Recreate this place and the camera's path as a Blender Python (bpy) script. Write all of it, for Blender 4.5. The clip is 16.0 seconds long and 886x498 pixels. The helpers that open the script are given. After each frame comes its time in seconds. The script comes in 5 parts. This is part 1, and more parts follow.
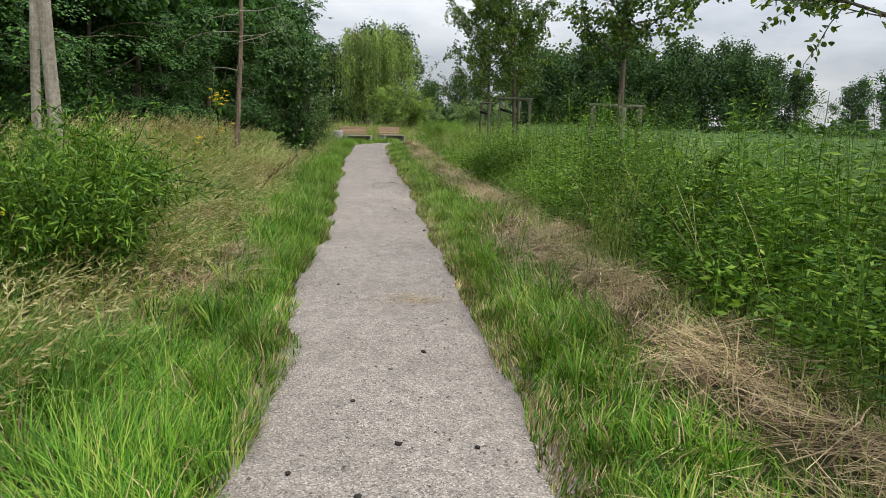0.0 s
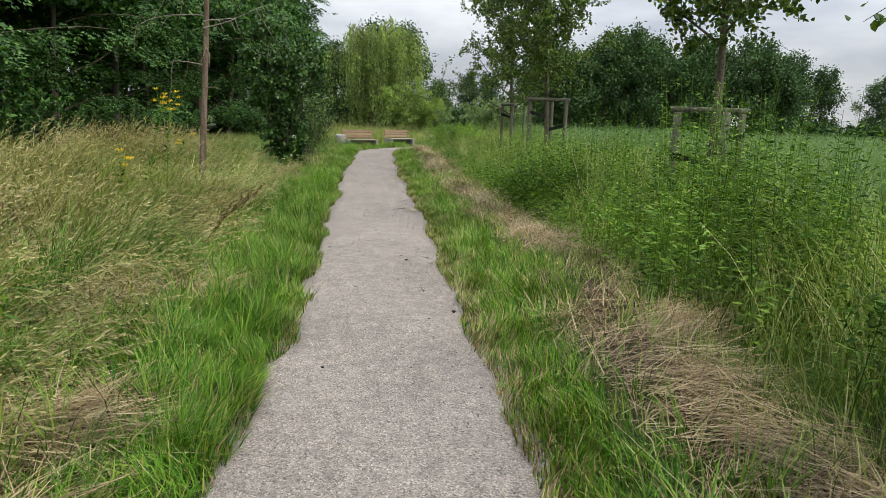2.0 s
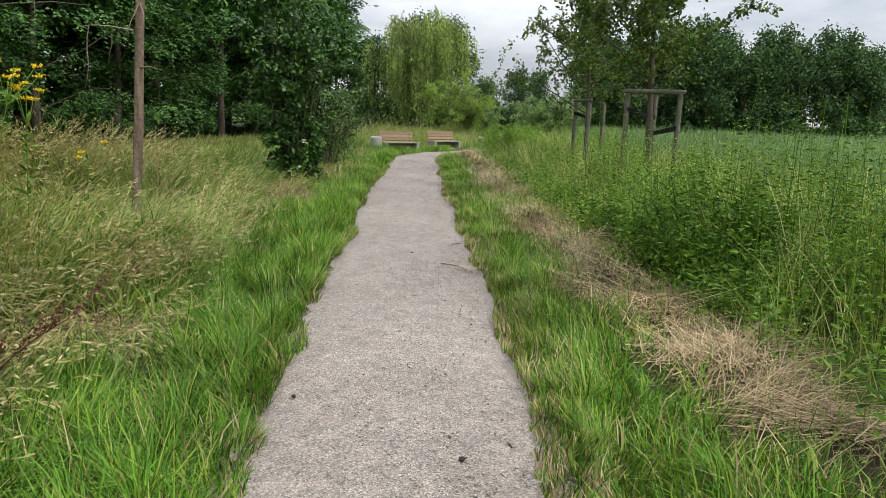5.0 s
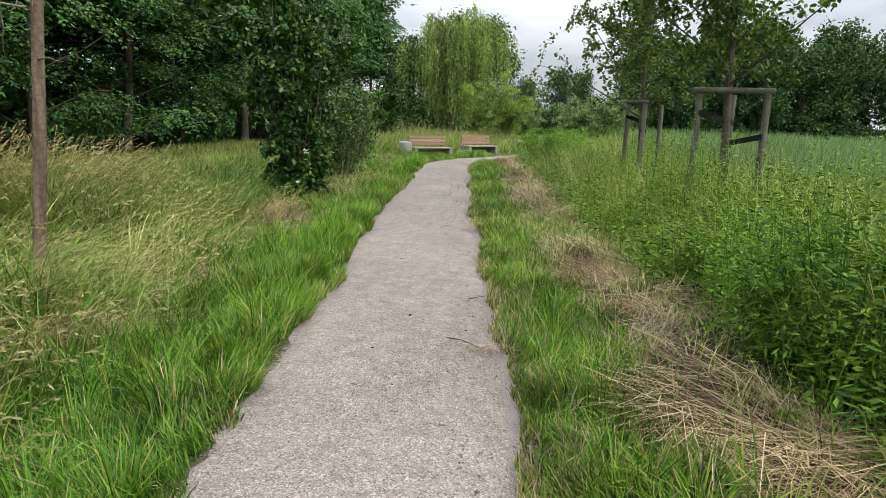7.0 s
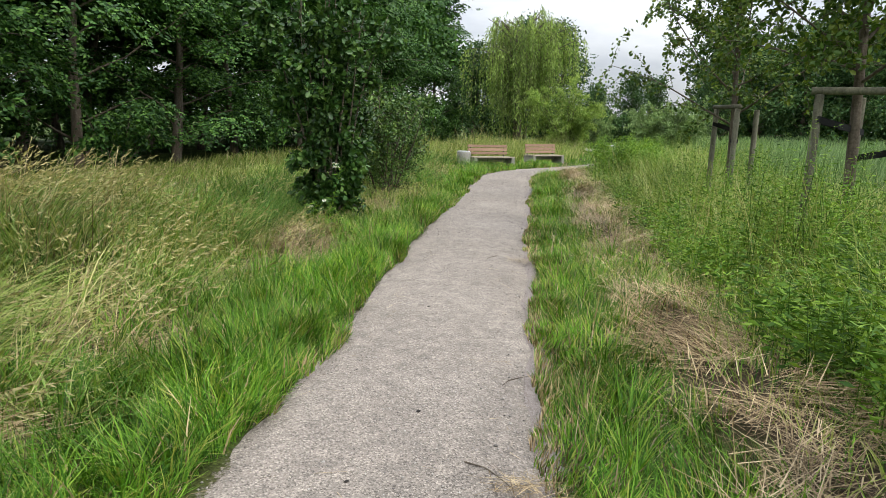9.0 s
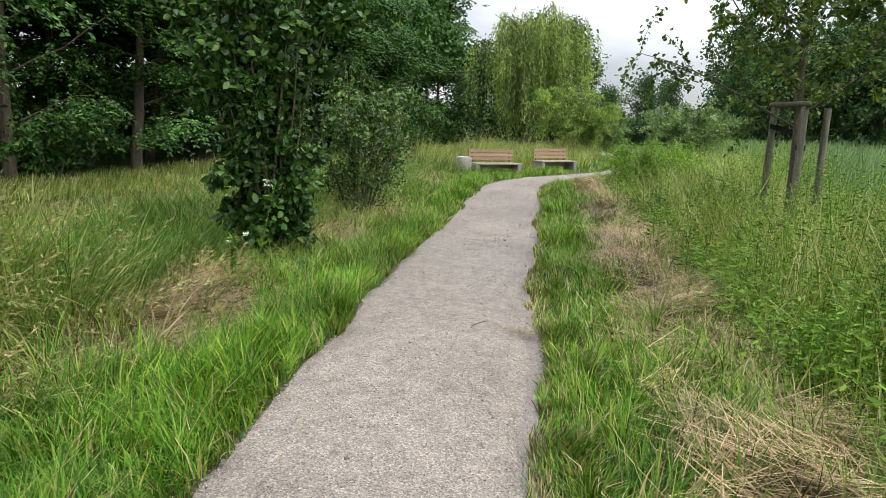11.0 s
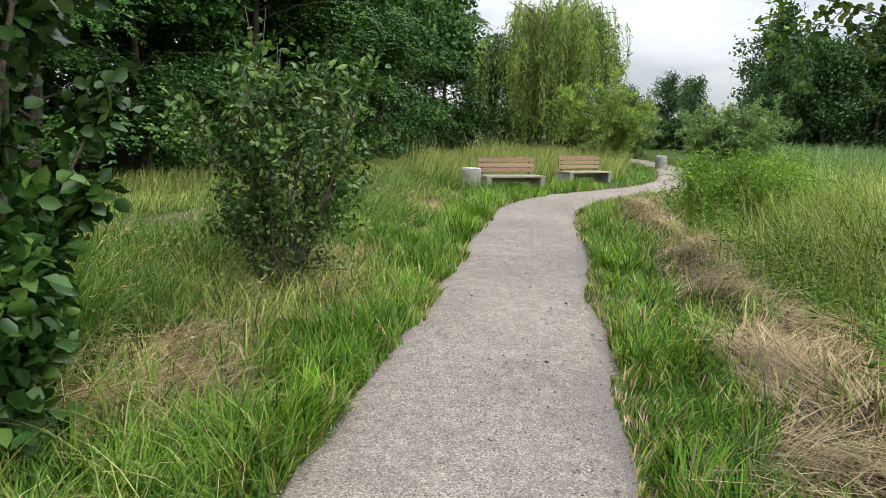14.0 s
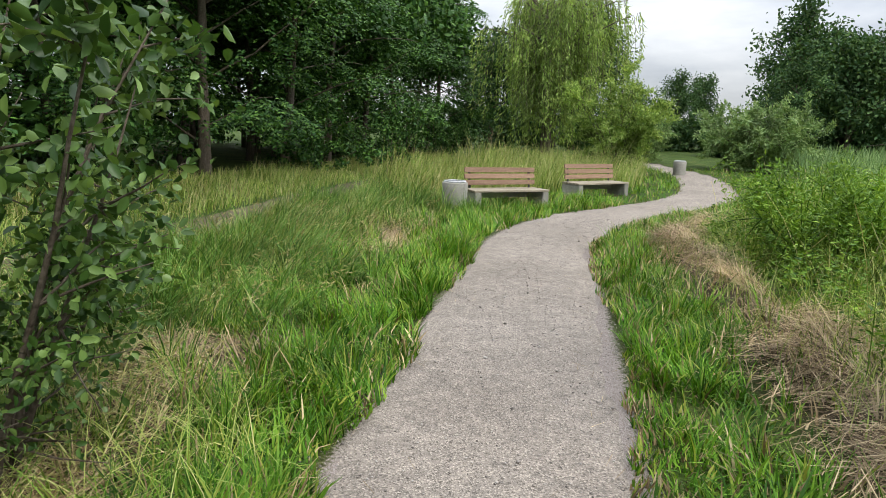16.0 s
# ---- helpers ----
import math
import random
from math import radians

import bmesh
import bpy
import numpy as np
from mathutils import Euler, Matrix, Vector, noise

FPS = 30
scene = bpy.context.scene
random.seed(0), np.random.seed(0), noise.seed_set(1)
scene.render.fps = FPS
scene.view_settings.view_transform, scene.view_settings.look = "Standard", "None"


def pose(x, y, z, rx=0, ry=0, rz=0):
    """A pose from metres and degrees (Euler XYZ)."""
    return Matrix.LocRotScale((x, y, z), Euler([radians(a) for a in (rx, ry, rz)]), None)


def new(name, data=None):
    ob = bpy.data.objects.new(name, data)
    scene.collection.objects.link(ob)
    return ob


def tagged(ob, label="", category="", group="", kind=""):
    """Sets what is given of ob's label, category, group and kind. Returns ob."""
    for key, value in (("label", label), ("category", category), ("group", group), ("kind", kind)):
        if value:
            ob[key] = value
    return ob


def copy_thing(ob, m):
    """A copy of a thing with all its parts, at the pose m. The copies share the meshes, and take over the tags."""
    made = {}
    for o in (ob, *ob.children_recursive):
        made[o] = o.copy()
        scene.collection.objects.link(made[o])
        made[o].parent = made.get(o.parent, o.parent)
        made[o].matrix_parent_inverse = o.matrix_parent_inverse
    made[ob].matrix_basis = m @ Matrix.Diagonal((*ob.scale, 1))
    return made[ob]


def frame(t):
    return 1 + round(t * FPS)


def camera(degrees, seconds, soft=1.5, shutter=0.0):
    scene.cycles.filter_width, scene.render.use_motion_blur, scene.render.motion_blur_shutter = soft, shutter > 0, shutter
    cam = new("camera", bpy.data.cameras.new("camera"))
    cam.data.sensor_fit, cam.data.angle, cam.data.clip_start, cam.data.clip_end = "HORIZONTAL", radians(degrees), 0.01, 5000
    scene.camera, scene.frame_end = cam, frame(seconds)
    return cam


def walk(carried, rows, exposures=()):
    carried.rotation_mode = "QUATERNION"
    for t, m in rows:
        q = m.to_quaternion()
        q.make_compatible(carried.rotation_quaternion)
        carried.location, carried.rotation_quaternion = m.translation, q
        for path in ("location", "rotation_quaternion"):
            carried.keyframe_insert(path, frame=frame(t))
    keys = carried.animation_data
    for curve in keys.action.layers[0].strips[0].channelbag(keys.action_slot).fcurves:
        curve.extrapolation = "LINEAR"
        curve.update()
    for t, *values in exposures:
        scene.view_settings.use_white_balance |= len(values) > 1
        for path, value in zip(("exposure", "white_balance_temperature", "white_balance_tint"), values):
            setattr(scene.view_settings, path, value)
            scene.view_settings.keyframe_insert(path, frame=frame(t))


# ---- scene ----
cam = camera(67.8, 16.0, 0.85)
METRES, EYE, TILT, LEAN, TURN = 23.1, 1.53, 0.0, 0.0, 0.0
ROWS = [
    (0.0, 0.0, 0.0, 0.0, 0.45, -11.25, -2.25),
    (0.5, -0.0034, 0.0349, -0.0001, 0.51, -11.28, -2.21),
    (1.0, -0.0046, 0.0692, -0.0007, 0.61, -11.3, -2.14),
    (1.5, -0.008, 0.1083, 0.0004, 0.77, -11.31, -2.07),
    (2.0, -0.0138, 0.1463, 0.0051, 1.05, -11.31, -2.06),
    (2.5, -0.0164, 0.1835, 0.0058, 1.75, -11.38, -2.24),
    (3.0, -0.0208, 0.219, 0.0059, 3.21, -11.41, -2.13),
    (3.5, -0.0236, 0.254, 0.0048, 4.04, -11.46, -2.11),
    (4.0, -0.0299, 0.2848, 0.0027, 4.5, -11.47, -2.15),
    (6.5, -0.0321, 0.4187, 0.0061, 5.4, -11.38, -1.94),
    (7.0, -0.0297, 0.4382, 0.0063, 8.3, -11.42, -2.05),
    (7.5, -0.0258, 0.4472, 0.006, 12.59, -11.23, -1.93),
    (8.0, -0.025, 0.4599, 0.0054, 13.53, -11.17, -1.85),
    (8.5, -0.0251, 0.4858, 0.0067, 13.85, -11.1, -1.92),
    (9.0, -0.0305, 0.512, 0.0073, 14.1, -11.02, -1.9),
    (11.5, -0.0474, 0.6623, 0.007, 15.09, -10.79, -1.94),
    (12.0, -0.0548, 0.6969, 0.006, 15.22, -10.73, -1.93),
    (12.5, -0.0621, 0.7317, 0.0054, 15.35, -10.69, -1.91),
    (13.0, -0.0714, 0.7681, 0.0057, 15.54, -10.66, -2.06),
    (13.5, -0.0806, 0.8008, 0.0065, 15.68, -10.64, -1.97),
    (14.0, -0.0877, 0.8373, 0.0058, 15.85, -10.65, -1.97),
    (14.5, -0.0934, 0.8744, 0.0071, 15.99, -10.63, -1.93),
    (15.0, -0.0969, 0.9131, 0.008, 16.08, -10.65, -2.02),
    (15.5, -0.1013, 0.9501, 0.0081, 16.12, -10.64, -1.98),
    (16.0, -0.1071, 0.9887, 0.0077, 16.12, -10.66, -2.04),
]
walk(cam, [(t, pose(0, 0, EYE, TILT, LEAN, TURN) @ pose(METRES * x, METRES * y, METRES * z, 90 + pitch, roll, yaw)) for t, x, y, z, yaw, pitch, roll in ROWS],
     exposures=((0, 0.2), (4, 0.26), (7.5, 0.38), (12, 0.45), (16, 0.38)))

# ---- world and sun: a bright overcast sky ----
SUN_ELEVATION, SUN_AZIMUTH = 52, 125
world = bpy.data.worlds.new("overcast_sky")
scene.world = world
world.use_nodes = True
wn, wl = world.node_tree.nodes, world.node_tree.links
sky = wn.new("ShaderNodeTexSky")
sky.sky_type, sky.sun_disc = "NISHITA", False
sky.sun_elevation, sky.sun_rotation = radians(SUN_ELEVATION), radians(SUN_AZIMUTH)
coords = wn.new("ShaderNodeTexCoord")
stretch = wn.new("ShaderNodeMapping")
stretch.inputs["Scale"].default_value = (1.3, 1.3, 4.2)
wl.new(coords.outputs["Generated"], stretch.inputs["Vector"])
cloud = wn.new("ShaderNodeTexNoise")
cloud.inputs["Scale"].default_value = 2.3
cloud.inputs["Detail"].default_value = 6
cloud.inputs["Roughness"].default_value = 0.55
wl.new(stretch.outputs["Vector"], cloud.inputs["Vector"])
ramp = wn.new("ShaderNodeValToRGB")
ramp.color_ramp.elements[0].position, ramp.color_ramp.elements[0].color = 0.33, (0.33, 0.355, 0.405, 1)
ramp.color_ramp.elements[1].position, ramp.color_ramp.elements[1].color = 0.66, (0.65, 0.66, 0.675, 1)
wl.new(cloud.outputs["Fac"], ramp.inputs["Fac"])
dim = wn.new("ShaderNodeMix")
dim.data_type, dim.blend_type = "RGBA", "MULTIPLY"
dim.inputs["Factor"].default_value = 1.0
wl.new(sky.outputs["Color"], dim.inputs["A"])
dim.inputs["B"].default_value = (0.1, 0.1, 0.1, 1)
blend = wn.new("ShaderNodeMix")
blend.data_type = "RGBA"
blend.inputs["Factor"].default_value = 0.88
wl.new(dim.outputs["Result"], blend.inputs["A"])
wl.new(ramp.outputs["Color"], blend.inputs["B"])
# an overcast sky is brighter overhead than at the horizon
height = wn.new("ShaderNodeSeparateXYZ")
wl.new(coords.outputs["Generated"], height.inputs["Vector"])
lift = wn.new("ShaderNodeMapRange")
lift.inputs["From Min"].default_value, lift.inputs["From Max"].default_value = 0.05, 1.0
lift.inputs["To Min"].default_value, lift.inputs["To Max"].default_value = 1.0, 4.75
wl.new(height.outputs["Z"], lift.inputs["Value"])
zenith = wn.new("ShaderNodeVectorMath")
zenith.operation = "SCALE"
wl.new(blend.outputs["Result"], zenith.inputs[0])
wl.new(lift.outputs["Result"], zenith.inputs["Scale"])
wl.new(zenith.outputs["Vector"], wn["Background"].inputs["Color"])
wn["Background"].inputs["Strength"].default_value = 1.0
sun = new("sun", bpy.data.lights.new("sun", "SUN"))
sun.data.energy, sun.data.angle, sun.data.color = 1.5, radians(20), (1.0, 0.94, 0.84)
sun.rotation_euler = (radians(90 - SUN_ELEVATION), 0, radians(180 - SUN_AZIMUTH))


# ---- materials ----
def nodes_of(name, rough=0.7, spec=0.3):
    m = bpy.data.materials.new(name)
    m.use_nodes = True
    n, l = m.node_tree.nodes, m.node_tree.links
    b = n["Principled BSDF"]
    b.inputs["Roughness"].default_value = rough
    b.inputs["Specular IOR Level"].default_value = spec
    return m, n, l, b


def ramp_node(n, stops):
    r = n.new("ShaderNodeValToRGB")
    e = r.color_ramp.elements
    while len(e) < len(stops):
        e.new(0.5)
    for k, (p, c) in zip(e, stops):
        k.position, k.color = p, (*c, 1)
    return r


def noise_node(n, l, scale, detail=4, kind="Object", rough=0.6):
    tc = n.new("ShaderNodeTexCoord")
    t = n.new("ShaderNodeTexNoise")
    t.inputs["Scale"].default_value, t.inputs["Detail"].default_value = scale, detail
    t.inputs["Roughness"].default_value = rough
    l.new(tc.outputs[kind], t.inputs["Vector"])
    return t


def mix_node(n, l, fac, a, b, mode="MIX"):
    x = n.new("ShaderNodeMix")
    x.data_type, x.blend_type = "RGBA", mode
    for sock, v in (("Factor", fac), ("A", a), ("B", b)):
        if isinstance(v, (int, float)):
            x.inputs[sock].default_value = v
        elif isinstance(v, tuple):
            x.inputs[sock].default_value = (*v, 1)
        else:
            l.new(v, x.inputs[sock])
    return x.outputs["Result"]


def bump(n, l, b, height, strength, distance):
    k = n.new("ShaderNodeBump")
    k.inputs["Strength"].default_value, k.inputs["Distance"].default_value = strength, distance
    l.new(height, k.inputs["Height"])
    l.new(k.outputs["Normal"], b.inputs["Normal"])


def leaf_material(name, stops, patch=0.8, rough=0.5, thin=0.35, spec=0.35, tone=0.45):
    """Foliage: a colour for each leaf, patches over it, and light that passes through."""
    m, n, l, b = nodes_of(name, rough, spec)
    geo = n.new("ShaderNodeNewGeometry")
    r = ramp_node(n, stops)
    l.new(geo.outputs["Random Per Island"], r.inputs["Fac"])
    t = noise_node(n, l, patch, 3)
    t2 = ramp_node(n, [(0.3, (1 - tone, 1 - tone, 1 - tone)), (0.7, (1 + tone * 0.5, 1 + tone * 0.45, 1 + tone * 0.2))])
    l.new(t.outputs["Fac"], t2.inputs["Fac"])
    c = mix_node(n, l, 1.0, r.outputs["Color"], t2.outputs["Color"], "MULTIPLY")
    l.new(c, b.inputs["Base Color"])
    tr = n.new("ShaderNodeBsdfTranslucent")
    l.new(mix_node(n, l, 1.0, c, (1.25, 1.2, 0.6), "MULTIPLY"), tr.inputs["Color"])
    mx = n.new("ShaderNodeMixShader")
    mx.inputs["Fac"].default_value = thin
    l.new(b.outputs["BSDF"], mx.inputs[1])
    l.new(tr.outputs["BSDF"], mx.inputs[2])
    l.new(mx.outputs["Shader"], n["Material Output"].inputs["Surface"])
    return m


def plain_material(name, stops, scale, rough=0.8, spec=0.2, relief=0.3, depth=0.01, fine=None, each=0.0, stretched=None):
    """A solid surface: noise in colour at two scales, relief, and a tone for each object."""
    m, n, l, b = nodes_of(name, rough, spec)
    t = noise_node(n, l, scale, 6)
    if stretched:
        mp = n.new("ShaderNodeMapping")
        mp.inputs["Scale"].default_value = stretched
        src = t.inputs["Vector"].links[0].from_socket
        l.new(src, mp.inputs["Vector"])
        l.new(mp.outputs["Vector"], t.inputs["Vector"])
    r = ramp_node(n, stops)
    l.new(t.outputs["Fac"], r.inputs["Fac"])
    f = noise_node(n, l, fine or scale * 9, 4)
    g = ramp_node(n, [(0.35, (0.72, 0.72, 0.72)), (0.65, (1.15, 1.15, 1.15))])
    l.new(f.outputs["Fac"], g.inputs["Fac"])
    c = mix_node(n, l, 1.0, r.outputs["Color"], g.outputs["Color"], "MULTIPLY")
    if each:
        oi = n.new("ShaderNodeObjectInfo")
        q = ramp_node(n, [(0.0, (1 - each,) * 3), (1.0, (1 + each,) * 3)])
        l.new(oi.outputs["Random"], q.inputs["Fac"])
        c = mix_node(n, l, 1.0, c, q.outputs["Color"], "MULTIPLY")
    l.new(c, b.inputs["Base Color"])
    bump(n, l, b, f.outputs["Fac"], relief, depth)
    return m


GRASS = leaf_material("fresh_grass", [(0.0, (0.022, 0.075, 0.006)), (0.4, (0.085, 0.225, 0.016)), (0.8, (0.20, 0.38, 0.04)), (1.0, (0.38, 0.40, 0.09))], 1.1, 0.55, 0.2, 0.2, tone=0.45)
MEADOW = leaf_material("meadow_grass", [(0.0, (0.045, 0.10, 0.012)), (0.35, (0.19, 0.30, 0.05)), (0.75, (0.37, 0.44, 0.13)), (1.0, (0.57, 0.54, 0.27))], 0.8, 0.55, 0.22, 0.2, tone=0.4)
BANK_GRASS = leaf_material("bank_grass", [(0.0, (0.03, 0.085, 0.013)), (0.45, (0.10, 0.235, 0.035)), (0.85, (0.22, 0.365, 0.085)), (1.0, (0.40, 0.44, 0.17))], 0.8, 0.55, 0.22, 0.2)
STRAW = leaf_material("dry_straw", [(0.0, (0.10, 0.065, 0.035)), (0.5, (0.34, 0.25, 0.14)), (1.0, (0.64, 0.52, 0.33))], 1.3, 0.6, 0.05, 0.2, 0.5)
SEED = leaf_material("seed_heads", [(0.0, (0.18, 0.19, 0.07)), (0.5, (0.36, 0.34, 0.15)), (1.0, (0.56, 0.50, 0.28))], 1.2, 0.6, 0.25, 0.2)
WEED = leaf_material("weed_leaves", [(0.0, (0.026, 0.075, 0.008)), (0.5, (0.092, 0.205, 0.022)), (1.0, (0.23, 0.37, 0.045))], 0.55, 0.55, 0.22, 0.2, tone=0.5)
BRIGHT = leaf_material("bright_herb_leaves", [(0.0, (0.08, 0.19, 0.018)), (0.5, (0.16, 0.31, 0.032)), (1.0, (0.28, 0.44, 0.06))], 1.0, 0.5, 0.3)
REED = leaf_material("reed_leaves", [(0.0, (0.07, 0.14, 0.045)), (0.5, (0.14, 0.24, 0.085)), (1.0, (0.23, 0.33, 0.14))], 0.12, 0.55, 0.25, 0.2)
WOOD_LEAF = leaf_material("woodland_leaves", [(0.0, (0.012, 0.042, 0.010)), (0.5, (0.042, 0.118, 0.024)), (1.0, (0.12, 0.245, 0.045))], 0.3, 0.55, 0.1, 0.2, tone=0.5)
DARK_LEAF = leaf_material("dark_shrub_leaves", [(0.0, (0.018, 0.055, 0.012)), (0.6, (0.045, 0.115, 0.022)), (1.0, (0.12, 0.22, 0.045))], 0.9, 0.4, 0.1, 0.35)
SHRUB_LEAF = leaf_material("shrub_leaves", [(0.0, (0.022, 0.065, 0.012)), (0.55, (0.075, 0.155, 0.032)), (1.0, (0.21, 0.33, 0.09))], 0.9, 0.42, 0.2, 0.35)
SAPLING_LEAF = leaf_material("young_tree_leaves", [(0.0, (0.03, 0.075, 0.012)), (0.6, (0.075, 0.145, 0.022)), (1.0, (0.18, 0.24, 0.04))], 0.8, 0.5, 0.25, 0.25)
WILLOW_LEAF = leaf_material("willow_leaves", [(0.0, (0.12, 0.215, 0.045)), (0.5, (0.25, 0.385, 0.09)), (1.0, (0.42, 0.54, 0.18))], 0.5, 0.55, 0.4, 0.2)
SALLOW_LEAF = leaf_material("grey_willow_leaves", [(0.0, (0.10, 0.18, 0.06)), (0.5, (0.18, 0.29, 0.11)), (1.0, (0.30, 0.41, 0.19))], 0.6, 0.55, 0.3, 0.2)
FAR_LEAF = leaf_material("far_tree_leaves", [(0.0, (0.025, 0.062, 0.024)), (0.5, (0.052, 0.115, 0.04)), (1.0, (0.11, 0.185, 0.06))], 0.25, 0.6, 0.2, 0.15)
YELLOW = leaf_material("yellow_petals", [(0.0, (0.62, 0.42, 0.01)), (1.0, (0.80, 0.62, 0.03))], 3, 0.6, 0.3, 0.2, 0.1)
WHITE = leaf_material("white_petals", [(0.0, (0.65, 0.66, 0.6)), (1.0, (0.8, 0.8, 0.76))], 3, 0.6, 0.2, 0.2, 0.1)
BARK = plain_material("grey_brown_bark", [(0.3, (0.07, 0.055, 0.04)), (0.7, (0.16, 0.135, 0.105))], 3, 0.9, 0.1, 0.8, 0.02, 30, stretched=(4, 4, 0.6))
DEAD = plain_material("bleached_dead_wood", [(0.3, (0.20, 0.17, 0.13)), (0.7, (0.38, 0.34, 0.28))], 3, 0.9, 0.1, 0.7, 0.015, 28, stretched=(5, 5, 0.5))
SNAG = plain_material("brown_dead_bark", [(0.3, (0.10, 0.07, 0.048)), (0.7, (0.25, 0.19, 0.14))], 3, 0.9, 0.1, 0.8, 0.015, 26, stretched=(5, 5, 0.5))
RUST = leaf_material("rusty_dock_seeds", [(0.0, (0.05, 0.02, 0.012)), (1.0, (0.15, 0.07, 0.04))], 3, 0.7, 0.1, 0.2, 0.2)
STAKE = plain_material("weathered_stake_wood", [(0.3, (0.08, 0.078, 0.055)), (0.7, (0.185, 0.178, 0.13))], 4, 0.9, 0.1, 0.6, 0.008, 40, 0.15, stretched=(5, 5, 0.7))
RUBBER = plain_material("black_strap_rubber", [(0.3, (0.010, 0.010, 0.010)), (0.7, (0.022, 0.022, 0.022))], 8, 0.6, 0.3, 0.2, 0.004)
CONCRETE = plain_material("exposed_aggregate_concrete", [(0.3, (0.21, 0.20, 0.175)), (0.7, (0.34, 0.33, 0.29))], 3, 0.9, 0.2, 0.5, 0.006, 70, 0.08)
SLAT = plain_material("brown_stained_slats", [(0.3, (0.23, 0.14, 0.095)), (0.7, (0.35, 0.225, 0.155))], 5, 0.7, 0.25, 0.3, 0.003, 60, 0.14, stretched=(0.6, 6, 6))
SEATWOOD = plain_material("weathered_seat_slats", [(0.3, (0.24, 0.205, 0.15)), (0.7, (0.36, 0.315, 0.24))], 5, 0.75, 0.25, 0.3, 0.003, 60, 0.12, stretched=(0.6, 6, 6))
METAL = plain_material("dark_painted_steel", [(0.3, (0.02, 0.02, 0.02)), (0.7, (0.04, 0.04, 0.04))], 6, 0.5, 0.4, 0.2, 0.002)
ZINC = plain_material("galvanised_rim", [(0.3, (0.40, 0.41, 0.42)), (0.7, (0.55, 0.56, 0.58))], 6, 0.45, 0.5, 0.2, 0.002)
DROPPING = plain_material("dark_damp_earth", [(0.3, (0.012, 0.010, 0.008)), (0.7, (0.03, 0.025, 0.02))], 20, 0.8, 0.3, 0.5, 0.004)


def path_material():
    m, n, l, b = nodes_of("crushed_stone", 0.95, 0.15)
    big = noise_node(n, l, 0.55, 5)
    base = ramp_node(n, [(0.3, (0.214, 0.188, 0.162)), (0.7, (0.288, 0.255, 0.222))])
    l.new(big.outputs["Fac"], base.inputs["Fac"])
    tc = n.new("ShaderNodeTexCoord")
    vor = n.new("ShaderNodeTexVoronoi")
    vor.inputs["Scale"].default_value = 125
    l.new(tc.outputs["Object"], vor.inputs["Vector"])
    grain = n.new("ShaderNodeSeparateColor")
    l.new(vor.outputs["Color"], grain.inputs["Color"])
    g = ramp_node(n, [(0.0, (0.45, 0.44, 0.43)), (0.3, (0.84, 0.84, 0.84)), (0.78, (1.08, 1.07, 1.05)), (1.0, (1.65, 1.64, 1.61))])
    l.new(grain.outputs["Red"], g.inputs["Fac"])
    mid = noise_node(n, l, 9, 5)
    mg = ramp_node(n, [(0.35, (0.8, 0.8, 0.8)), (0.65, (1.15, 1.14, 1.12))])
    l.new(mid.outputs["Fac"], mg.inputs["Fac"])
    c = mix_node(n, l, 1.0, base.outputs["Color"], g.outputs["Color"], "MULTIPLY")
    c = mix_node(n, l, 0.8, c, mg.outputs["Color"], "MULTIPLY")
    l.new(c, b.inputs["Base Color"])
    bump(n, l, b, vor.outputs["Distance"], 0.7, 0.006)
    return m


def ground_material():
    m, n, l, b = nodes_of("grassy_soil", 0.95, 0.1)
    big = noise_node(n, l, 0.7, 6)
    base = ramp_node(n, [(0.3, (0.02, 0.036, 0.008)), (0.55, (0.045, 0.075, 0.014)), (0.75, (0.08, 0.08, 0.028))])
    l.new(big.outputs["Fac"], base.inputs["Fac"])
    at = n.new("ShaderNodeAttribute")
    at.attribute_name = "bare"
    fine = noise_node(n, l, 30, 5)
    soil = ramp_node(n, [(0.3, (0.014, 0.010, 0.006)), (0.7, (0.07, 0.05, 0.03))])
    l.new(fine.outputs["Fac"], soil.inputs["Fac"])
    litter = ramp_node(n, [(0.35, (0.45, 0.45, 0.42)), (0.5, (1.0, 1.0, 1.0)), (0.68, (1.9, 1.75, 1.5))])
    l.new(noise_node(n, l, 55, 4).outputs["Fac"], litter.inputs["Fac"])
    green = mix_node(n, l, 1.0, base.outputs["Color"], litter.outputs["Color"], "MULTIPLY")
    c = mix_node(n, l, at.outputs["Fac"], green, soil.outputs["Color"])
    grit = n.new("ShaderNodeAttribute")
    grit.attribute_name = "grit"
    speck = noise_node(n, l, 42, 6, rough=0.8)
    total = n.new("ShaderNodeMath")
    total.operation = "ADD"
    l.new(grit.outputs["Fac"], total.inputs[0])
    l.new(speck.outputs["Fac"], total.inputs[1])
    cut = ramp_node(n, [(0.86, (0, 0, 0)), (1.0, (1, 1, 1))])
    l.new(total.outputs["Value"], cut.inputs["Fac"])
    stone = noise_node(n, l, 160, 3, rough=0.8)
    chips = ramp_node(n, [(0.35, (0.10, 0.085, 0.075)), (0.5, (0.23, 0.195, 0.172)), (0.68, (0.42, 0.38, 0.35))])
    l.new(stone.outputs["Fac"], chips.inputs["Fac"])
    c = mix_node(n, l, cut.outputs["Color"], c, chips.outputs["Color"])
    l.new(c, b.inputs["Base Color"])
    bump(n, l, b, fine.outputs["Fac"], 0.7, 0.03)
    return m


